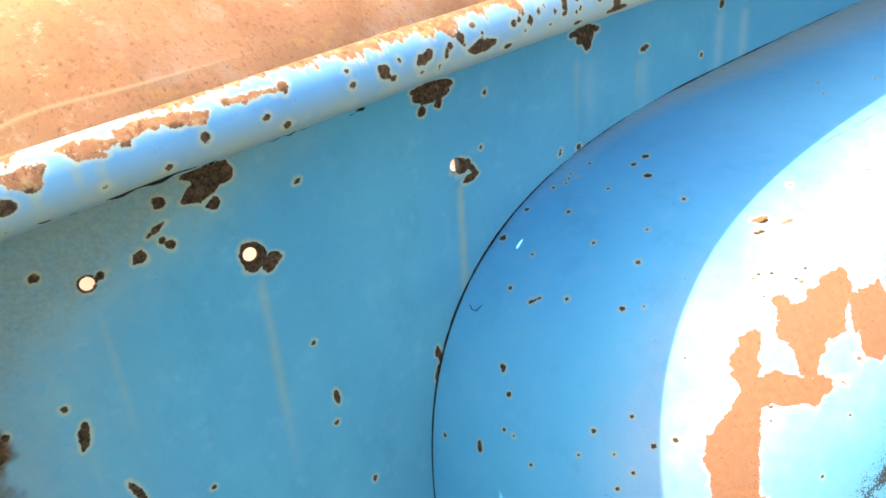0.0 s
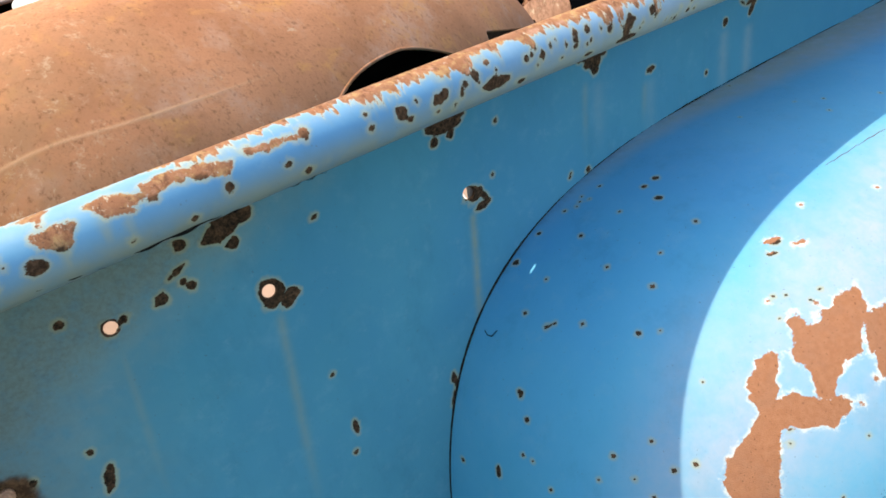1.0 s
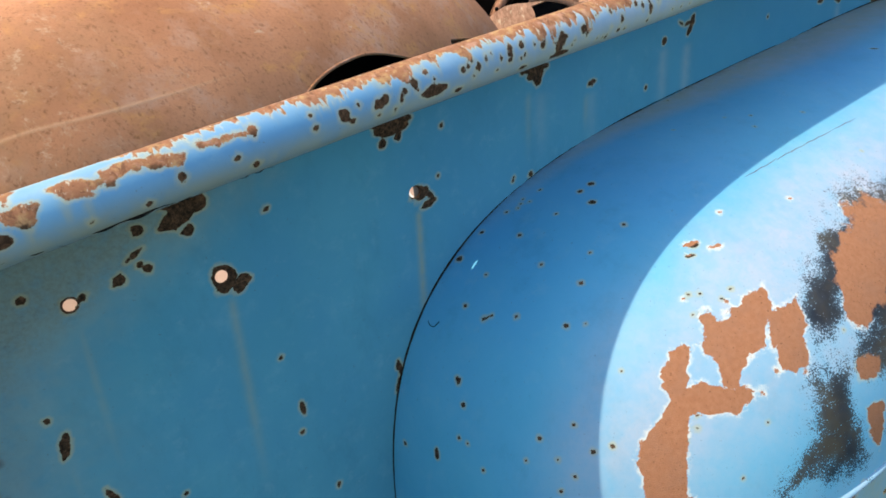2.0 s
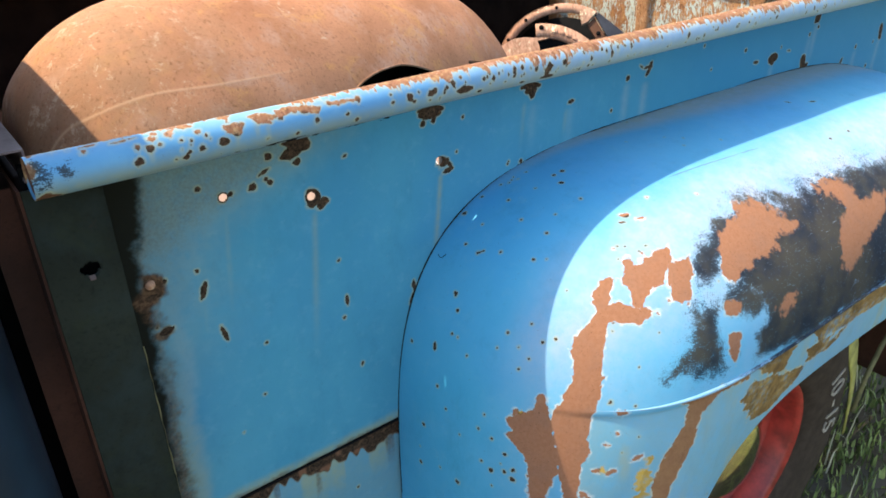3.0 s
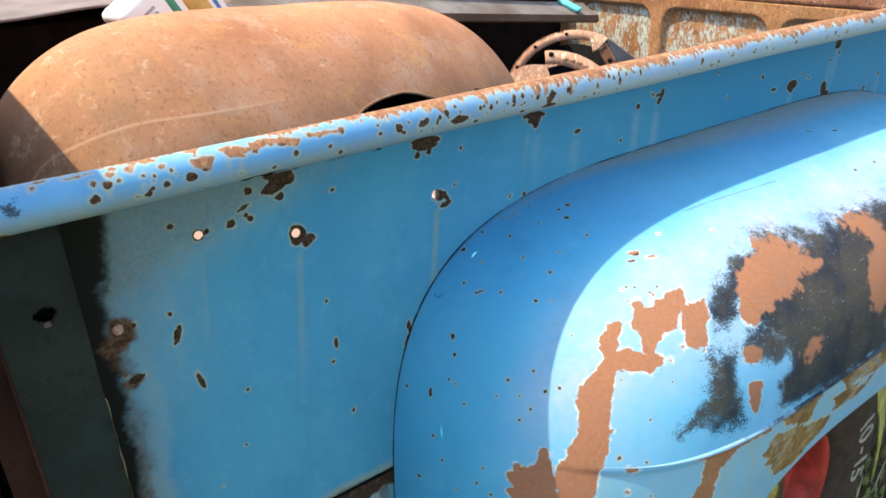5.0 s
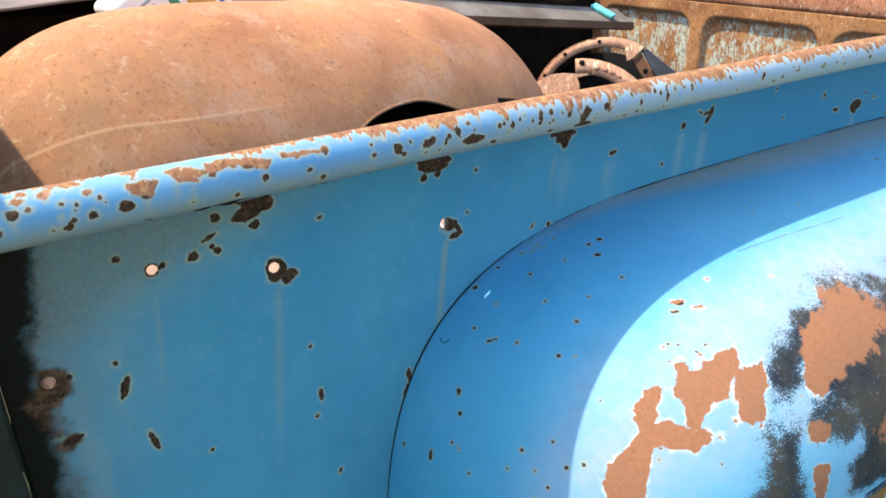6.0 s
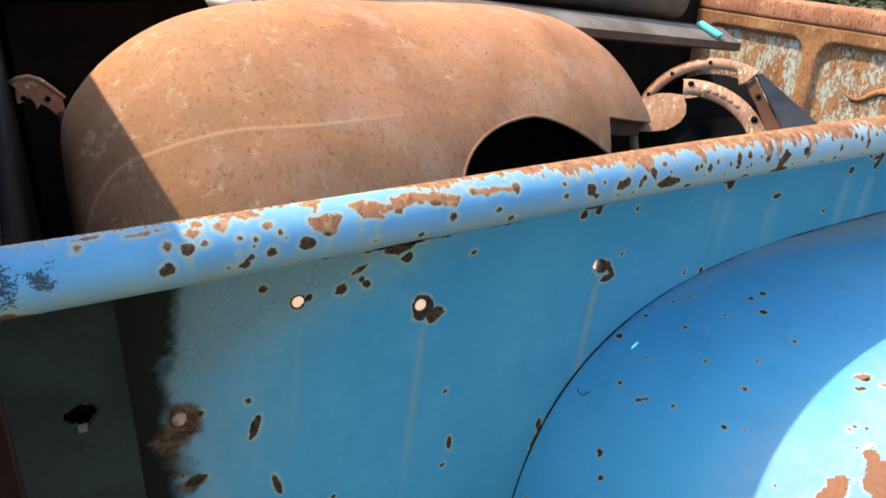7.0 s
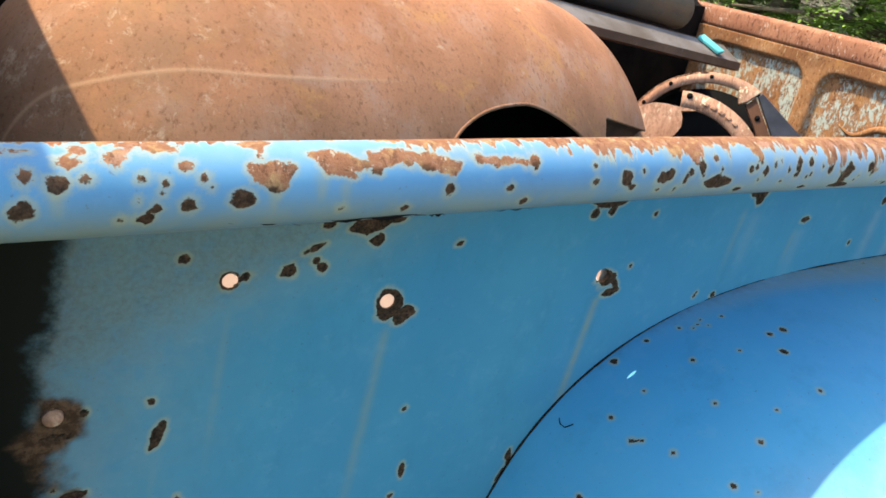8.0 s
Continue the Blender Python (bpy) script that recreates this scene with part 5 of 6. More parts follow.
for text, angle in (("1", 20.5), ("0", 14.0), ("-", 6.0), ("1", -0.5), ("5", -7.0)):
    curve = bpy.data.curves.new("letter", "FONT")
    curve.body, curve.size, curve.extrude, curve.align_x, curve.align_y = text, 0.078, 0.0012, "CENTER", "CENTER"
    letter = new("letter", curve)
    letter.data.materials.append(WHITE_LETTER)
    letter.parent = wheel
    a = radians(angle)
    # the letter's top points outward, and the row runs clockwise as seen from outside
    out_way, along = Vector((math.cos(a), 0, math.sin(a))), Vector((math.sin(a), 0, -math.cos(a)))
    m = Matrix((along, out_way, Vector((0, -1, 0)))).transposed().to_4x4()
    letter.matrix_basis = Matrix.Translation(out_way * 0.309 + Vector((0, -0.138, 0))) @ m

# ---- rest of the bed: boards, far side, tailgate; cab ----
for k in range(9):
    part("bed_board", box((2.2, 0.148, 0.025), (0.81, 0.082 + k * 0.157, FLOOR_Z - 0.013), 0.004), PLANK, truck, smooth=False)
# Far side, rail and flare carry their shade as a near-black colour.
part("far_bed_side", box((2.23, 0.012, 0.62), (0.807, BED_WIDE + 0.008, 0.82), 0.003), SHADE_STEEL, truck, "rusty far side of the bed, darkened near-black for shade")
part("far_top_rail", tube([(-0.33, BED_WIDE + 0.1, RAIL_Z), (0.8, BED_WIDE + 0.1, RAIL_Z), (1.95, BED_WIDE + 0.1, RAIL_Z)], RAIL_R, 20), SHADE_STEEL, truck, "rusty far top rail, darkened near-black for shade")
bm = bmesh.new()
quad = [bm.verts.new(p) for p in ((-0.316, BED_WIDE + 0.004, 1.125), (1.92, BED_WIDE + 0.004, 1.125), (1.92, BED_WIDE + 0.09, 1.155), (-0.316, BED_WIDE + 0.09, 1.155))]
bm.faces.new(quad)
part("far_flare", bm, SHADE_STEEL, truck, smooth=False).modifiers.new("thickness", "SOLIDIFY").thickness = 0.003

cab = bmesh.new()
bmesh.ops.create_cube(cab, size=1.0)
shift(cab, Matrix.Translation((-1.12, 0.70, 0.92)) @ Matrix.Diagonal((1.45, 1.74, 1.42, 1)))
for v in cab.verts:
    if v.co.z > 1.0:
        v.co.x += 0.30 if v.co.x < -1.2 else 0.0
bmesh.ops.bevel(cab, geom=list(cab.edges), offset=0.11, segments=6, affect="EDGES", profile=0.5)
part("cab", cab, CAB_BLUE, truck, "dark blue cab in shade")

gate = np.zeros((130, 260, 3))
ys, zs = np.linspace(0.0, BED_WIDE, 260), np.linspace(0.56, 1.075, 130)
gate[..., 1], gate[..., 2] = ys, zs[:, None]
press = np.zeros((130, 260))
for y0, y1 in ((0.05, 0.46), (0.51, 0.91), (0.97, 1.37)):
    # pressed panel with rounded corners
    qy = np.abs(ys - (y0 + y1) / 2)[None, :] - (y1 - y0) / 2 + 0.055
    qz = np.abs(zs - 0.825)[:, None] - 0.205 + 0.055
    inside = 0.055 - np.hypot(np.maximum(qy, 0), np.maximum(qz, 0)) - np.minimum(np.maximum(qy, qz), 0)
    press = np.maximum(press, ease(inside, -0.010, 0.010))
gate[..., 0] = BED_BACK - 0.024 + 0.021 * press + 0.0012 * chance(np.stack(np.broadcast_arrays(ys[None, :] * 26, zs[:, None] * 26, 0.0), -1), 71)
gate_sheet = sheet(gate, "tailgate")
lay(gate_sheet, {"press": press})
tail = part("tailgate", gate_sheet, GATE_RUST, truck, "rusty stamped tailgate with flaking pale teal paint")
tail.modifiers.new("thickness", "SOLIDIFY").thickness = 0.002
part("tailgate_top", box((0.05, BED_WIDE + 0.12, 0.068), (BED_BACK + 0.004, BED_WIDE / 2 + 0.03, 1.108), 0.014, 3), RAIL_RUST, tail, "rusty folded top edge")

# Three black pieces, added to block views through to the bright ground.
part("slit_blocker", box((0.16, 0.03, 1.1), (-0.345, 1.53, 0.80), 0.004), BLACK_GAP, truck, "black board added to block a slit at the far corner", smooth=False)
part("gap_blocker", box((0.035, 1.3, 1.2), (-0.374, 0.72, 0.47), 0.004), BLACK_GAP, truck, "black board added to darken the gap behind the cab")
part("underbody_blocker", box((2.6, 0.09, 0.16), (0.7, 0.30, 0.40), 0.01), BLACK_GAP, truck, "black beam added under the bed to darken the view through")
# Coloured near-black for the shade inside the wheel arch.
part("inner_wheel_wall", box((1.78, 0.01, 0.69), (1.04, 0.02, 0.25), 0.002), SHADE_STEEL, truck, "inner wheel wall, darkened near-black for shade")

wave = [(BED_BACK - 0.004, 0.52 + 0.012 * k, 0.905 + 0.010 * math.sin(k * 0.55) + 0.018 * math.sin(k * 0.21)) for k in range(26)]
part("stamped_mark", tube(wave, [0.001 + 0.010 * math.sin(math.pi * (k + 0.5) / 26) for k in range(26)], 8), GATE_RUST, tail, "raised wavy stamped mark")

# ================= things lying in the bed =================
RF_AT, RF_YAW, RF_TIP = Vector((0.224, 0.729, 0.6434)), 0.341, -0.0635
RF_FRONT, RF_LONG, RF_WIDE, RF_HIGH, RF_N, RF_M = 0.619, 1.134, 0.372, 0.556, 4.19, 1.8
rust_fender = thing("rusted_fender", "loose car fender rusted orange, lying in the truck bed", "fender")
ts = np.linspace(-1, 1, 520)
along = np.where(ts < 0, -RF_FRONT * np.abs(np.sin(ts * math.pi / 2)) ** 0.9, RF_LONG * ts)
phi = np.linspace(-0.12, math.pi * 1.03, 740)
X = along[:, None] + 0 * phi[None, :]
shrink = np.maximum(1 - np.where(X < 0, np.abs(X) / RF_FRONT, X / RF_LONG) ** RF_N, 1e-5) ** (1 / RF_M)
Y = -RF_WIDE * np.sign(np.cos(phi)) * np.abs(np.cos(phi)) ** (2 / RF_M) * shrink
Z = RF_HIGH * np.sign(np.sin(phi)) * np.abs(np.sin(phi)) ** (2 / RF_M) * shrink
ridge_z = 0.404 - 2.2 * np.clip(-0.36 - X, 0, 1) ** 2 - 12 * np.clip(-0.50 - X, 0, 1) ** 2
ridge = np.exp(-(((Z - ridge_z) / 0.0017) ** 2)) * (Y < 0) * (1 - ease(X, -0.25, 0.0))
Y2 = Y - 0.0002 * ridge
Z2 = Z + 0.0003 * ridge + 0.0015 * chance(np.stack([X * 9, Y * 9, Z * 9], -1), 41)


def wheel_edge(x):
    """Height of the loose fender's wheel opening along it: round in front, sloping down to a tongue behind."""
    front = 0.25 + 0.1225 * np.maximum(1 - np.abs((x - 0.225) / 0.26) ** 2.3, 0) ** (1 / 2.3)
    return np.where(x < 0.225, front, 0.3725 - 0.101 * np.clip((x - 0.225) / 0.262, 0, 1) ** 1.6)


wheel_cut = (X > -0.04) & (X < 0.489) & (Z < wheel_edge(X))
notch = (X > 0.528 - 0.56 * np.clip(0.3425 - Z, 0, 1)) & (X < 2.0) & (Z < 0.3425 - 0.17 * (X - 0.527))
tongue = (X > 0.40) & (X < 0.56) & (Z < 0.2715)
cut = (Y < 0.02) & (wheel_cut | notch | tongue)
stay = ~(cut[:-1, :-1] & cut[1:, :-1] & cut[:-1, 1:] & cut[1:, 1:])
X3, Z3 = X * math.cos(RF_TIP) - Z2 * math.sin(RF_TIP), X * math.sin(RF_TIP) + Z2 * math.cos(RF_TIP)
rf = np.stack([X3 * math.cos(RF_YAW) - Y2 * math.sin(RF_YAW), X3 * math.sin(RF_YAW) + Y2 * math.cos(RF_YAW), Z3], -1)
rf[..., 0] = -0.488 + 0.012 * np.logaddexp(0, (rf[..., 0] + 0.488) / 0.012)
shell_sheet = sheet(rf, "fender_shell", stay)
lay(shell_sheet, {"crease_light": ridge})
# Its unlit inside is coloured near-black; the rust is on the outer skin.
shell = part("shell", shell_sheet, SHADE_STEEL, rust_fender, "orange rusted sheet metal, coloured near-black inside for shade")
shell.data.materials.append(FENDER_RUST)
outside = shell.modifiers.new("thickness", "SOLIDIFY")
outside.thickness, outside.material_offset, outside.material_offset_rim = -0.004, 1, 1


def fender_line(xs, zs, proud=0.0):
    """Points on the near flank of the loose fender, by distance along it and height."""
    shrunk = np.maximum(1 - np.where(xs < 0, np.abs(xs) / RF_FRONT, xs / RF_LONG) ** RF_N, 1e-5)
    ys = -RF_WIDE * np.maximum(shrunk - (np.abs(zs) / RF_HIGH) ** RF_M, 1e-6) ** (1 / RF_M) - proud
    x3, z3 = xs * math.cos(RF_TIP) - zs * math.sin(RF_TIP), xs * math.sin(RF_TIP) + zs * math.cos(RF_TIP)
    return np.stack([x3 * math.cos(RF_YAW) - ys * math.sin(RF_YAW), x3 * math.sin(RF_YAW) + ys * math.cos(RF_YAW), z3], -1)


span = np.concatenate([0.225 - 0.262 * np.cos(np.linspace(0, math.pi / 2, 40)), np.linspace(0.232, 0.487, 40)])
part("opening_lip", tube(fender_line(span, wheel_edge(span) - 0.001, -0.003), 0.0034, 10), FENDER_RUST, rust_fender, "rolled edge of the wheel opening")
span = np.concatenate([np.linspace(0.487, 0.527, 12), np.linspace(0.535, 0.95, 30)])
rise = np.concatenate([np.linspace(0.2715, 0.3425, 12), 0.3425 - 0.17 * (np.linspace(0.535, 0.95, 30) - 0.527)])
part("notch_lip", tube(fender_line(span, rise, -0.003), 0.0032, 8), FENDER_RUST, rust_fender, "folded edge of the rear notch")
# flap turned in under the notch
span = np.linspace(0.530, 0.95, 40)
rise = 0.3425 - 0.17 * (span - 0.527)
flap = np.stack([fender_line(span, rise - 0.045 * k, -0.004 - 0.055 * k ** 0.6) for k in np.linspace(0, 1, 8)], 0)
part("notch_flap", sheet(flap, "notch_flap"), DEEP_RUST, rust_fender, "dark rusty flap turned in under the notch").modifiers.new("thickness", "SOLIDIFY").thickness = 0.003
rust_fender.location = RF_AT

# Added pale sheet that catches the sun, so the bolt holes look bright.
lean = thing("hole_backing", "pale pinkish sheet added behind the bed side to brighten its holes", "sheet metal")
part("sheet", box((0.72, 0.34, 0.004), (0, 0, 0), 0.001, 1), PINK_SHEET, lean, smooth=False)
lean.matrix_basis = Matrix.Translation((0.17, 0.235, 0.826)) @ Matrix.Rotation(radians(39), 4, "X")

# rusted housing ring with bolt holes, and the plates beside it
def band(radius, width, start, end, thick, steps=40, holes=()):
    """A flat arc with thickness in the xz plane."""
    bm = bmesh.new()
    rings = []
    for k in range(steps + 1):
        a = radians(start + (end - start) * k / steps)
        rings.append([bm.verts.new((math.cos(a) * r, y, math.sin(a) * r)) for r, y in ((radius, 0), (radius + width, 0), (radius + width, thick), (radius, thick))])
    for p, q in zip(rings, rings[1:]):
        for k in range(4):
            bm.faces.new((p[k], p[(k + 1) % 4], q[(k + 1) % 4], q[k]))
    bm.faces.new(rings[0])
    bm.faces.new(rings[-1][::-1])
    return bm


# Each hole is a black disc; its shade is put into the colour.
def bolt_hole(parent, x, z, r=0.008, y=-0.0015):
    bm = bmesh.new()
    bmesh.ops.create_cone(bm, cap_ends=True, segments=16, radius1=r, radius2=r, depth=0.003)
    shift(bm, Matrix.Translation((x, y, z)) @ Matrix.Rotation(math.pi / 2, 4, "X"))
    part("bolt_hole", bm, BLACK_GAP, parent)


FACE = Matrix.Translation((1.4, 0.83, 0.0)) @ Matrix.Rotation(math.atan2(-0.755, 0.656), 4, "Z")
housing = thing("clutch_housing", "rusted flywheel housing ring with bolt holes", "machine part")
housing.matrix_basis = FACE @ Matrix.Translation((-0.02, 0.02, 0.95)) @ Matrix.Rotation(radians(-25), 4, "X") @ Matrix.Translation((0, 0, -0.15))
part("ring", band(0.190, 0.028, 61, 205, 0.010, 60), PALE_RUST, housing)
part("wall", band(0.213, 0.005, 100, 205, 0.09, 60), DEEP_RUST, housing)
for a in (152, 128, 98, 62):
    bolt_hole(housing, 0.205 * math.cos(radians(a)), 0.205 * math.sin(radians(a)), 0.0055)
def slab(name, outline, thick, material, y=0.0, label=""):
    """A plate cut to an outline in the xz plane."""
    bm = bmesh.new()
    face = bm.faces.new([bm.verts.new((x, y, z)) for x, z in outline])
    grown = bmesh.ops.extrude_face_region(bm, geom=[face])
    bmesh.ops.translate(bm, verts=[v for v in grown["geom"] if isinstance(v, bmesh.types.BMVert)], vec=(0, thick, 0))
    bmesh.ops.bevel(bm, geom=list(bm.edges), offset=min(0.002, thick * 0.3), segments=1, affect="EDGES")
    return part(name, bm, material, housing, label, smooth=False)


# A black disc stands in for the shade behind the ring.
part("shade_disc", shift(band(0.002, 0.19, -30, 235, 0.006, 60), Matrix.Translation((0, 0.07, 0))), BLACK_GAP, housing, "black disc standing in for shade inside the housing")
slab("gusset", [(0.098, 0.176), (0.108, 0.188), (0.272, 0.066), (0.30, 0.0), (0.21, 0.0), (0.140, 0.110)], 0.010, DARK_STEEL, -0.004, "dark steel gusset plate")
slab("gusset_flange", [(0.074, 0.150), (0.096, 0.174), (0.142, 0.104), (0.21, 0.0), (0.165, 0.0), (0.112, 0.095)], 0.012, DEEP_RUST, 0.004, "dark rusty flange of the gusset")
slab("lug", [(0.046, 0.190), (0.104, 0.190), (0.076, 0.156), (0.058, 0.147)], 0.020, PALE_RUST, -0.006)
bolt_hole(housing, 0.112, 0.122, 0.007, 0.002)
backing = thing("brake_backing_plate", "pale rusty brake backing plate with stamped holes", "machine part")
backing.matrix_basis = FACE @ Matrix.Translation((0, -0.06, 0.90)) @ Matrix.Rotation(radians(-25), 4, "X") @ Matrix.Translation((0, 0, -0.90))
part("arc", shift(band(0.190, 0.045, 22, 97, 0.008, 40), Matrix.Translation((-0.082, 0, 0.732))), PALE_RUST, backing)
for a, radius in ((92, 0.008), (40, 0.009)):
    bolt_hole(backing, -0.082 + 0.222 * math.cos(radians(a)), 0.732 + 0.222 * math.sin(radians(a)), radius)
for a in (80, 74, 68, 62, 56):
    dent = box((0.016, 0.006, 0.010), (0, 0, 0), 0.002)
    part("stamping", shift(dent, Matrix.Translation((-0.082 + 0.213 * math.cos(radians(a)), -0.001, 0.732 + 0.213 * math.sin(radians(a)))) @ Matrix.Rotation(radians(90 - a), 4, "Y")), PALE_RUST, backing)
bm = bmesh.new()
outline = [bm.verts.new((x, 0, z)) for x, z in ((-0.30, 0.795), (-0.25, 0.862), (-0.222, 0.888), (-0.197, 0.905), (-0.172, 0.918), (-0.140, 0.922), (-0.112, 0.921), (-0.045, 0.933), (-0.045, 0.926), (-0.100, 0.911), (-0.092, 0.895), (-0.089, 0.872), (-0.099, 0.847), (-0.115, 0.831), (-0.134, 0.819), (-0.176, 0.809), (-0.212, 0.806), (-0.25, 0.80))]
face = bm.faces.new(outline)
grown = bmesh.ops.extrude_face_region(bm, geom=[face])
bmesh.ops.translate(bm, verts=[v for v in grown["geom"] if isinstance(v, bmesh.types.BMVert)], vec=(0, 0.01, 0))
part("lobe", bm, PALE_RUST, backing, smooth=False)
bolt_hole(backing, -0.19, 0.85, 0.006)

# long stock laid across the far side
pipe = thing("steel_pipe", "black steel pipe laid along the bed", "pipe")
part("barrel", tube([(1.645, 1.29, 1.118), (1.1, 1.305, 1.180), (0.4, 1.32, 1.250)], 0.058, 28), PIPE_STEEL, pipe)
# Black plug for the shade inside the pipe's open end.
part("bore", tube([(1.6465, 1.29, 1.1178), (1.63, 1.2903, 1.1195)], 0.050, 28), BLACK_GAP, pipe)
channel = thing("steel_channel", "grey steel channel section sloping along the bed", "beam")
bm = bmesh.new()
CHANNEL_LINE = ((1.820, 1.185, 1.016), (1.0, 1.185, 1.103), (0.2, 1.185, 1.190))
lip = [(-0.032, -0.044), (-0.044, -0.040), (-0.042, -0.020), (0.046, 0.020), (0.050, -0.02)]
ends = [[bm.verts.new((cx, cy + a, cz + b)) for a, b in lip] for cx, cy, cz in CHANNEL_LINE]
for p, q in zip(ends, ends[1:]):
    bm.faces.new((p[2], p[3], q[3], q[2]))
part("web", bm, GREY_STEEL, channel, smooth=False).modifiers.new("thickness", "SOLIDIFY").thickness = 0.005
for name, strip in (("front_lip", lip[:3]), ("back_flange", lip[3:])):
    bm = bmesh.new()
    ends = [[bm.verts.new((cx, cy + a, cz + b)) for a, b in strip] for cx, cy, cz in CHANNEL_LINE]
    for p, q in zip(ends, ends[1:]):
        for k in range(len(strip) - 1):
            bm.faces.new((p[k], p[k + 1], q[k + 1], q[k]))
    part(name, bm, LIP_STEEL, channel, "brown rusted edge", smooth=False).modifiers.new("thickness", "SOLIDIFY").thickness = 0.005
clip = thing("teal_clip", "small teal plastic clip on the steel channel", "clip")
part("body", box((0.036, 0.088, 0.012), (0, 0, 0.008), 0.003), TEAL, clip)
clip.matrix_basis = Matrix.Translation((1.712, 1.19, 1.031)) @ Matrix.Rotation(radians(24), 4, "X") @ Matrix.Rotation(radians(16), 4, "Z")
cover = thing("sheet_metal", "pinkish grey bent sheet metal over the far side", "sheet metal")
us, vs = np.linspace(-0.75, 0.34, 80), np.linspace(0, 1, 24)
bent = np.zeros((24, 80, 3))
bent[..., 0] = us
bent[..., 1] = 1.30 + 0.012 * np.sin(us * 14) + 0.42 * vs[:, None]
bent[..., 2] = 1.168 + 0.006 * np.sin(us * 11) + 0.03 * vs[:, None] - 0.02 * ease(us, 0.2, 0.34)
part("sheet", sheet(bent, "bent_sheet"), SHEET_GREY, cover).modifiers.new("thickness", "SOLIDIFY").thickness = 0.006

# plastic jug on its side
jug = thing("plastic_jug", "white plastic jug with green and gold print on its side", "jug")
part("body", box((0.24, 0.10, 0.17), (0, 0, 0), 0.016, 4), JUG_WHITE, jug)
part("green_band", box((0.034, 0.104, 0.174), (0.0, 0, 0), 0.014, 4), JUG_GREEN, jug)
part("gold_label", box((0.068, 0.105, 0.173), (0.052, 0, 0), 0.014, 3), JUG_GOLD, jug)
part("blue_band", box((0.014, 0.104, 0.174), (0.094, 0, 0), 0.006, 3), JUG_BLUE, jug)
for k in range(3):
    part("print_bar", box((0.03, 0.002, 0.006), (-0.055, -0.051, 0.05 - 0.014 * k)), JUG_GREY, jug)
neck = bmesh.new()
bmesh.ops.create_cone(neck, cap_ends=True, segments=24, radius1=0.026, radius2=0.026, depth=0.034)
bmesh.ops.bevel(neck, geom=list(neck.edges), offset=0.003, segments=2, affect="EDGES")
part("cap", shift(neck, Matrix.Translation((0.137, -0.02, -0.050)) @ Matrix.Rotation(math.pi / 2, 4, "Y")), JUG_WHITE, jug, "white screw cap")
jug.matrix_basis = Matrix.Translation((0.195, 1.02, 1.172)) @ Matrix.Rotation(radians(14), 4, "Z") @ Matrix.Rotation(radians(-32), 4, "Y")

arm = thing("rusted_bracket", "ragged rusty bracket arm with two holes", "bracket")
bm = bmesh.new()
ragged = [(-0.012, 0.087), (-0.002, 0.095), (0.018, 0.097), (0.036, 0.089), (0.054, 0.071), (0.068, 0.056), (0.070, 0.02), (0.053, 0.023), (0.041, 0.038), (0.031, 0.046), (0.022, 0.037), (0.021, 0.048), (0.014, 0.060), (0.002, 0.052), (-0.008, 0.049), (-0.008, 0.063), (-0.006, 0.078)]
face = bm.faces.new([bm.verts.new((x, 0, z)) for x, z in ragged])
grown = bmesh.ops.extrude_face_region(bm, geom=[face])
bmesh.ops.translate(bm, verts=[v for v in grown["geom"] if isinstance(v, bmesh.types.BMVert)], vec=(0, 0.010, 0))
bmesh.ops.bevel(bm, geom=list(bm.edges), offset=0.0018, segments=1, affect="EDGES")
part("arm", bm, PALE_RUST, arm, smooth=False)
part("flange", tube([(-0.014, 0.004, 0.088), (0.0, 0.0, 0.097), (0.018, -0.002, 0.100), (0.037, -0.002, 0.092), (0.056, 0.0, 0.073), (0.072, 0.002, 0.055)], 0.004, 8), PALE_RUST, arm, "curled flange")
part("stem", tube([(0.062, 0.006, 0.03), (0.08, 0.01, -0.1), (0.085, 0.01, -0.385)], 0.009, 10), DEEP_RUST, arm)
bolt_hole(arm, 0.005, 0.060, 0.005)
bolt_hole(arm, 0.044, 0.056, 0.005)
arm.matrix_basis = Matrix.Translation((-0.305, 1.0, 0.948))

# ================= ground and greenery =================
GROUND = -0.138
bm = bmesh.new()
bmesh.ops.create_grid(bm, x_segments=2, y_segments=2, size=400)
ground = part("ground", shift(bm, Matrix.Translation((0, 0, GROUND))), SOIL)
tagged(ground, "grassy soil under the truck", "ground", kind="structure")
rng = np.random.default_rng(3)


def blades(count, xr, yr, low, high, wide):
    # thick beside the fender, thinning outward
    pos = np.stack([rng.normal(sum(xr) / 2, (xr[1] - xr[0]) / 3.2, count), rng.normal(sum(yr) / 2, (yr[1] - yr[0]) / 3.2, count), np.full(count, GROUND)], -1)
    ang, tall = rng.uniform(0, 2 * np.pi, count), rng.uniform(low, high, count)
    lean = rng.uniform(0.1, 0.8, count) * tall
    way = np.stack([np.cos(ang), np.sin(ang), 0 * ang], -1)
    cross = np.stack([-np.sin(ang), np.cos(ang), 0 * ang], -1) * (rng.uniform(0.5, 1.0, count) * wide)[:, None]
    up = np.array([0, 0, 1.0])
    mid = pos + way * (lean * 0.35)[:, None] + up * (tall * 0.6)[:, None]
    tip = pos + way * lean[:, None] + up * (tall * 0.95)[:, None]
    pts = np.stack([pos - cross, pos + cross, mid + cross * 0.8, mid - cross * 0.8, tip], 1).reshape(-1, 3)
    base = np.arange(count)[:, None] * 5
    faces = np.concatenate([base + np.array([0, 1, 2, 3])], 0).tolist() + (base + np.array([3, 2, 4])).tolist()
    data = bpy.data.meshes.new("blades")
    data.from_pydata(pts, [], faces)
    return data


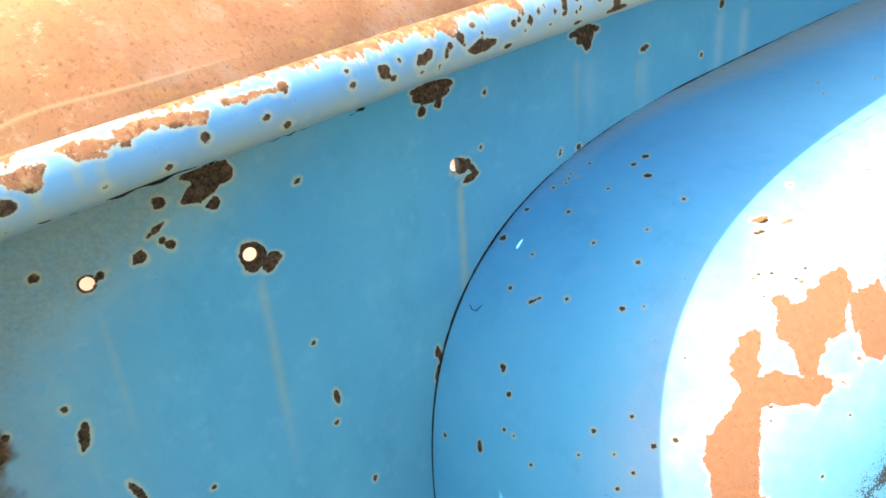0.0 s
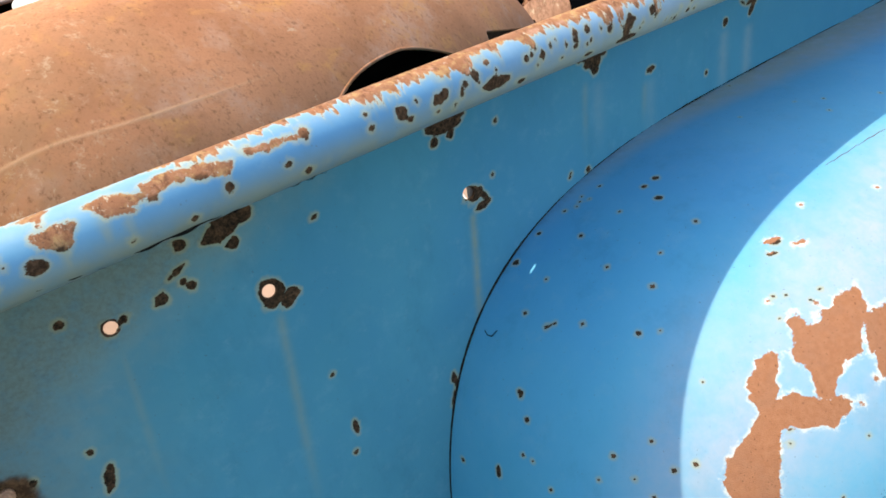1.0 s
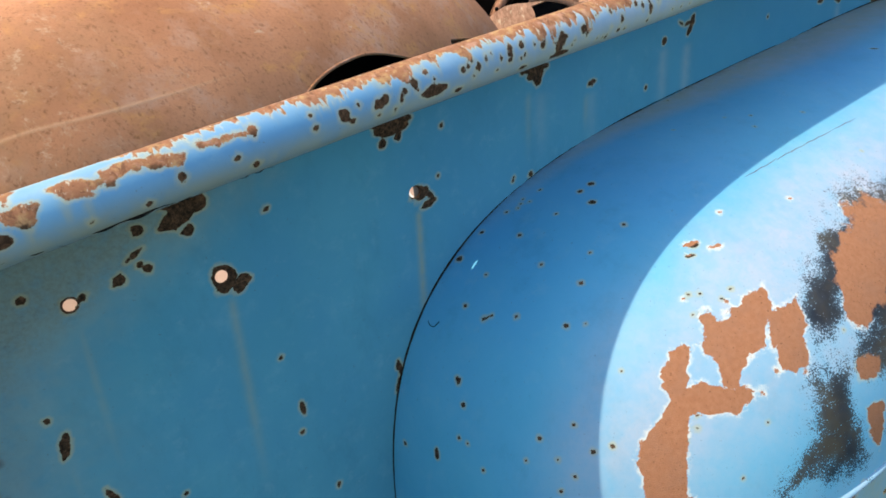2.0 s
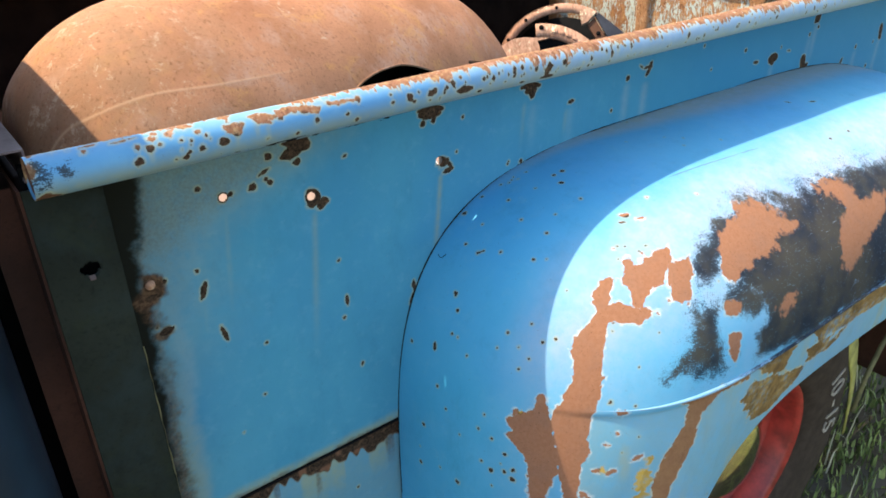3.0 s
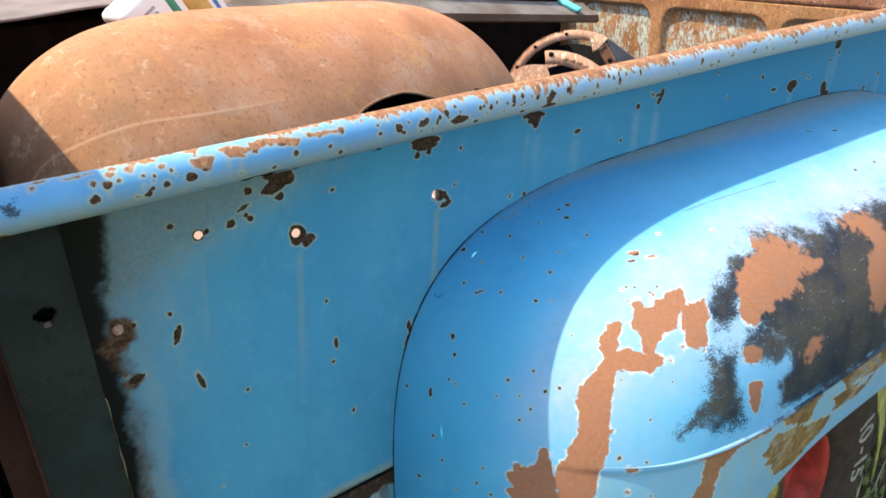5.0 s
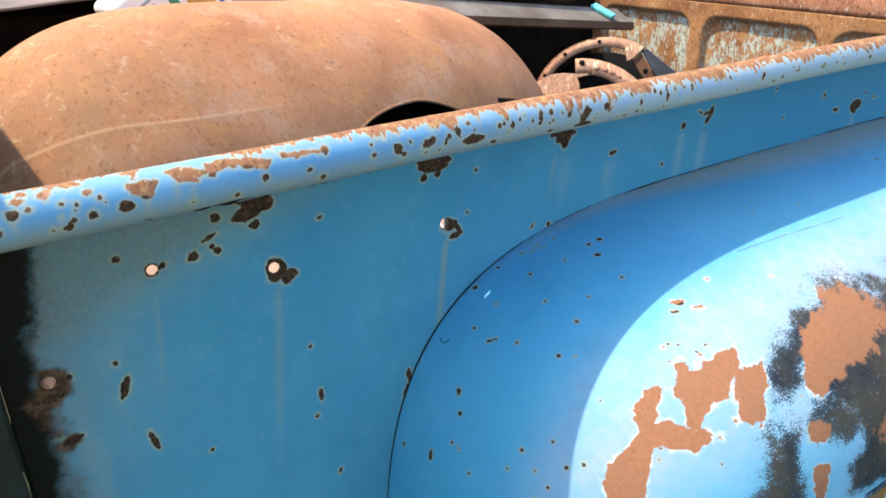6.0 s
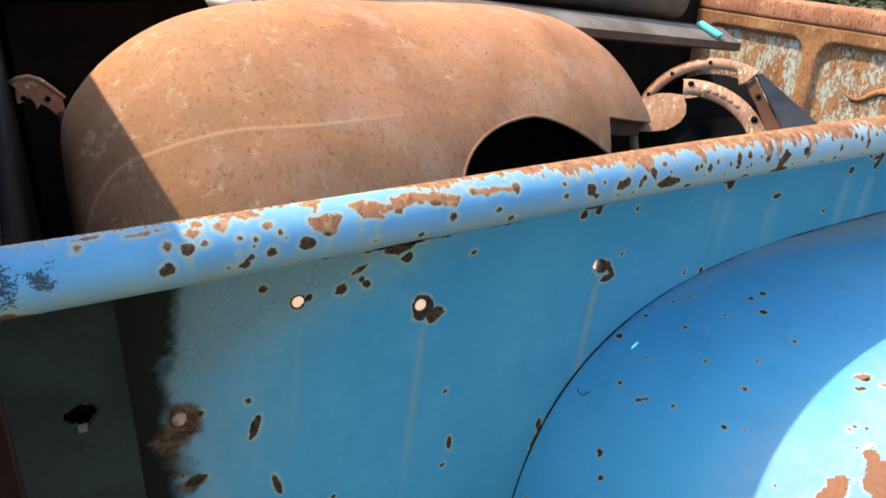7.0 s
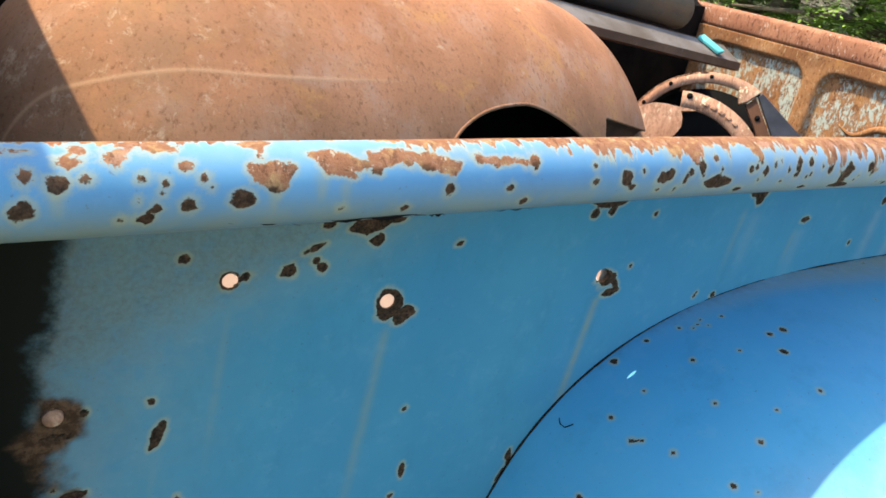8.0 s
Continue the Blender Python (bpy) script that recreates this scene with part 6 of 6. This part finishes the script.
tagged(part("grass", blades(17000, (0.6, 4.2), (-2.0, 0.5), 0.015, 0.075, 0.0028), GRASS), "tufted green grass beside the truck", "grass", kind="stuff")
tagged(part("grass", blades(60000, (-6.0, 9.0), (-6.0, 6.0), 0.015, 0.07, 0.0035), GRASS), "thin grass over the yard round the truck", "grass", kind="stuff")
tagged(part("clover", blades(4200, (0.6, 3.2), (-1.4, 0.4), 0.012, 0.045, 0.008), GRASS), "low broad-leaved weeds in the grass", "weeds", kind="stuff")
tagged(part("flower_heads", blades(140, (1.2, 2.6), (-1.0, 0.1), 0.10, 0.20, 0.003), FLOWER), "dry pale flower stalks in the grass", "flowers", kind="stuff")

tree = thing("tree", "bushy green conifer beyond the tailgate", "tree", (5.6, 2.4, GROUND), "conifers beyond the truck")
part("trunk", tube([(0, 0, 0), (0.05, 0.02, 1.2), (0.0, 0.1, 2.6), (0.1, 0.1, 4.2)], [0.16, 0.13, 0.09, 0.03], 12), BARK, tree)
for k in range(7):
    a = k * 2.4
    z = 0.6 + 0.45 * k
    part("limb", tube([(0.03, 0.03, z), (0.7 * math.cos(a), 0.7 * math.sin(a), z + 0.15), (1.5 * math.cos(a), 1.5 * math.sin(a), z + 0.1)], [0.05, 0.03, 0.008], 8), BARK, tree)
quads = []
for k in range(560):
    z = rng.uniform(-0.1, 2.6)
    a = rng.uniform(0, 2 * math.pi)
    reach = (1.7 - 0.28 * z) * rng.uniform(0.75, 1.12)
    way = np.array([math.cos(a), math.sin(a), rng.uniform(-0.35, 0.15)])
    flat_way = np.array([-math.sin(a), math.cos(a), 0.0])
    root = np.array([0, 0, z + 0.15]) + way * reach * rng.choice([0.2, 0.45, 0.6, 0.65])
    for side_turn in np.linspace(-0.9, 0.9, 7):
        twig = way * math.cos(side_turn) + flat_way * math.sin(side_turn)
        long = 0.42 * (1 - 0.45 * abs(side_turn)) * rng.uniform(0.8, 1.2)
        across = np.cross(twig, (0, 0, 1.0))
        across /= np.linalg.norm(across)
        for step in np.linspace(0.1, 1.0, 8):
            at = root + twig * long * step + (0, 0, -0.10 * step * step)
            for leaf_side in (-1, 1):
                leaf = twig * 0.75 + across * 0.65 * leaf_side + rng.normal(size=3) * 0.18
                size = 0.062 * (1.15 - 0.6 * step)
                wide = np.cross(leaf, (0.1, 0.2, 1.0)) * 0.22 * size
                quads.append((at - wide * 0.5, at + leaf * size * 0.5 - wide, at + leaf * size, at + leaf * size * 0.5 + wide))
pts = np.array(quads).reshape(-1, 3)
data = bpy.data.meshes.new("sprays")
data.from_pydata(pts, [], np.arange(len(pts)).reshape(-1, 4).tolist())
tagged(part("crown", data, LEAVES, tree), kind="stuff")
for x, y in ((5.7, 1.0), (5.5, 3.7), (5.9, 5.1), (6.8, 0.2), (7.0, 3.0)):
    copy_thing(tree, pose(x, y, GROUND, 0, 0, 70 * x))
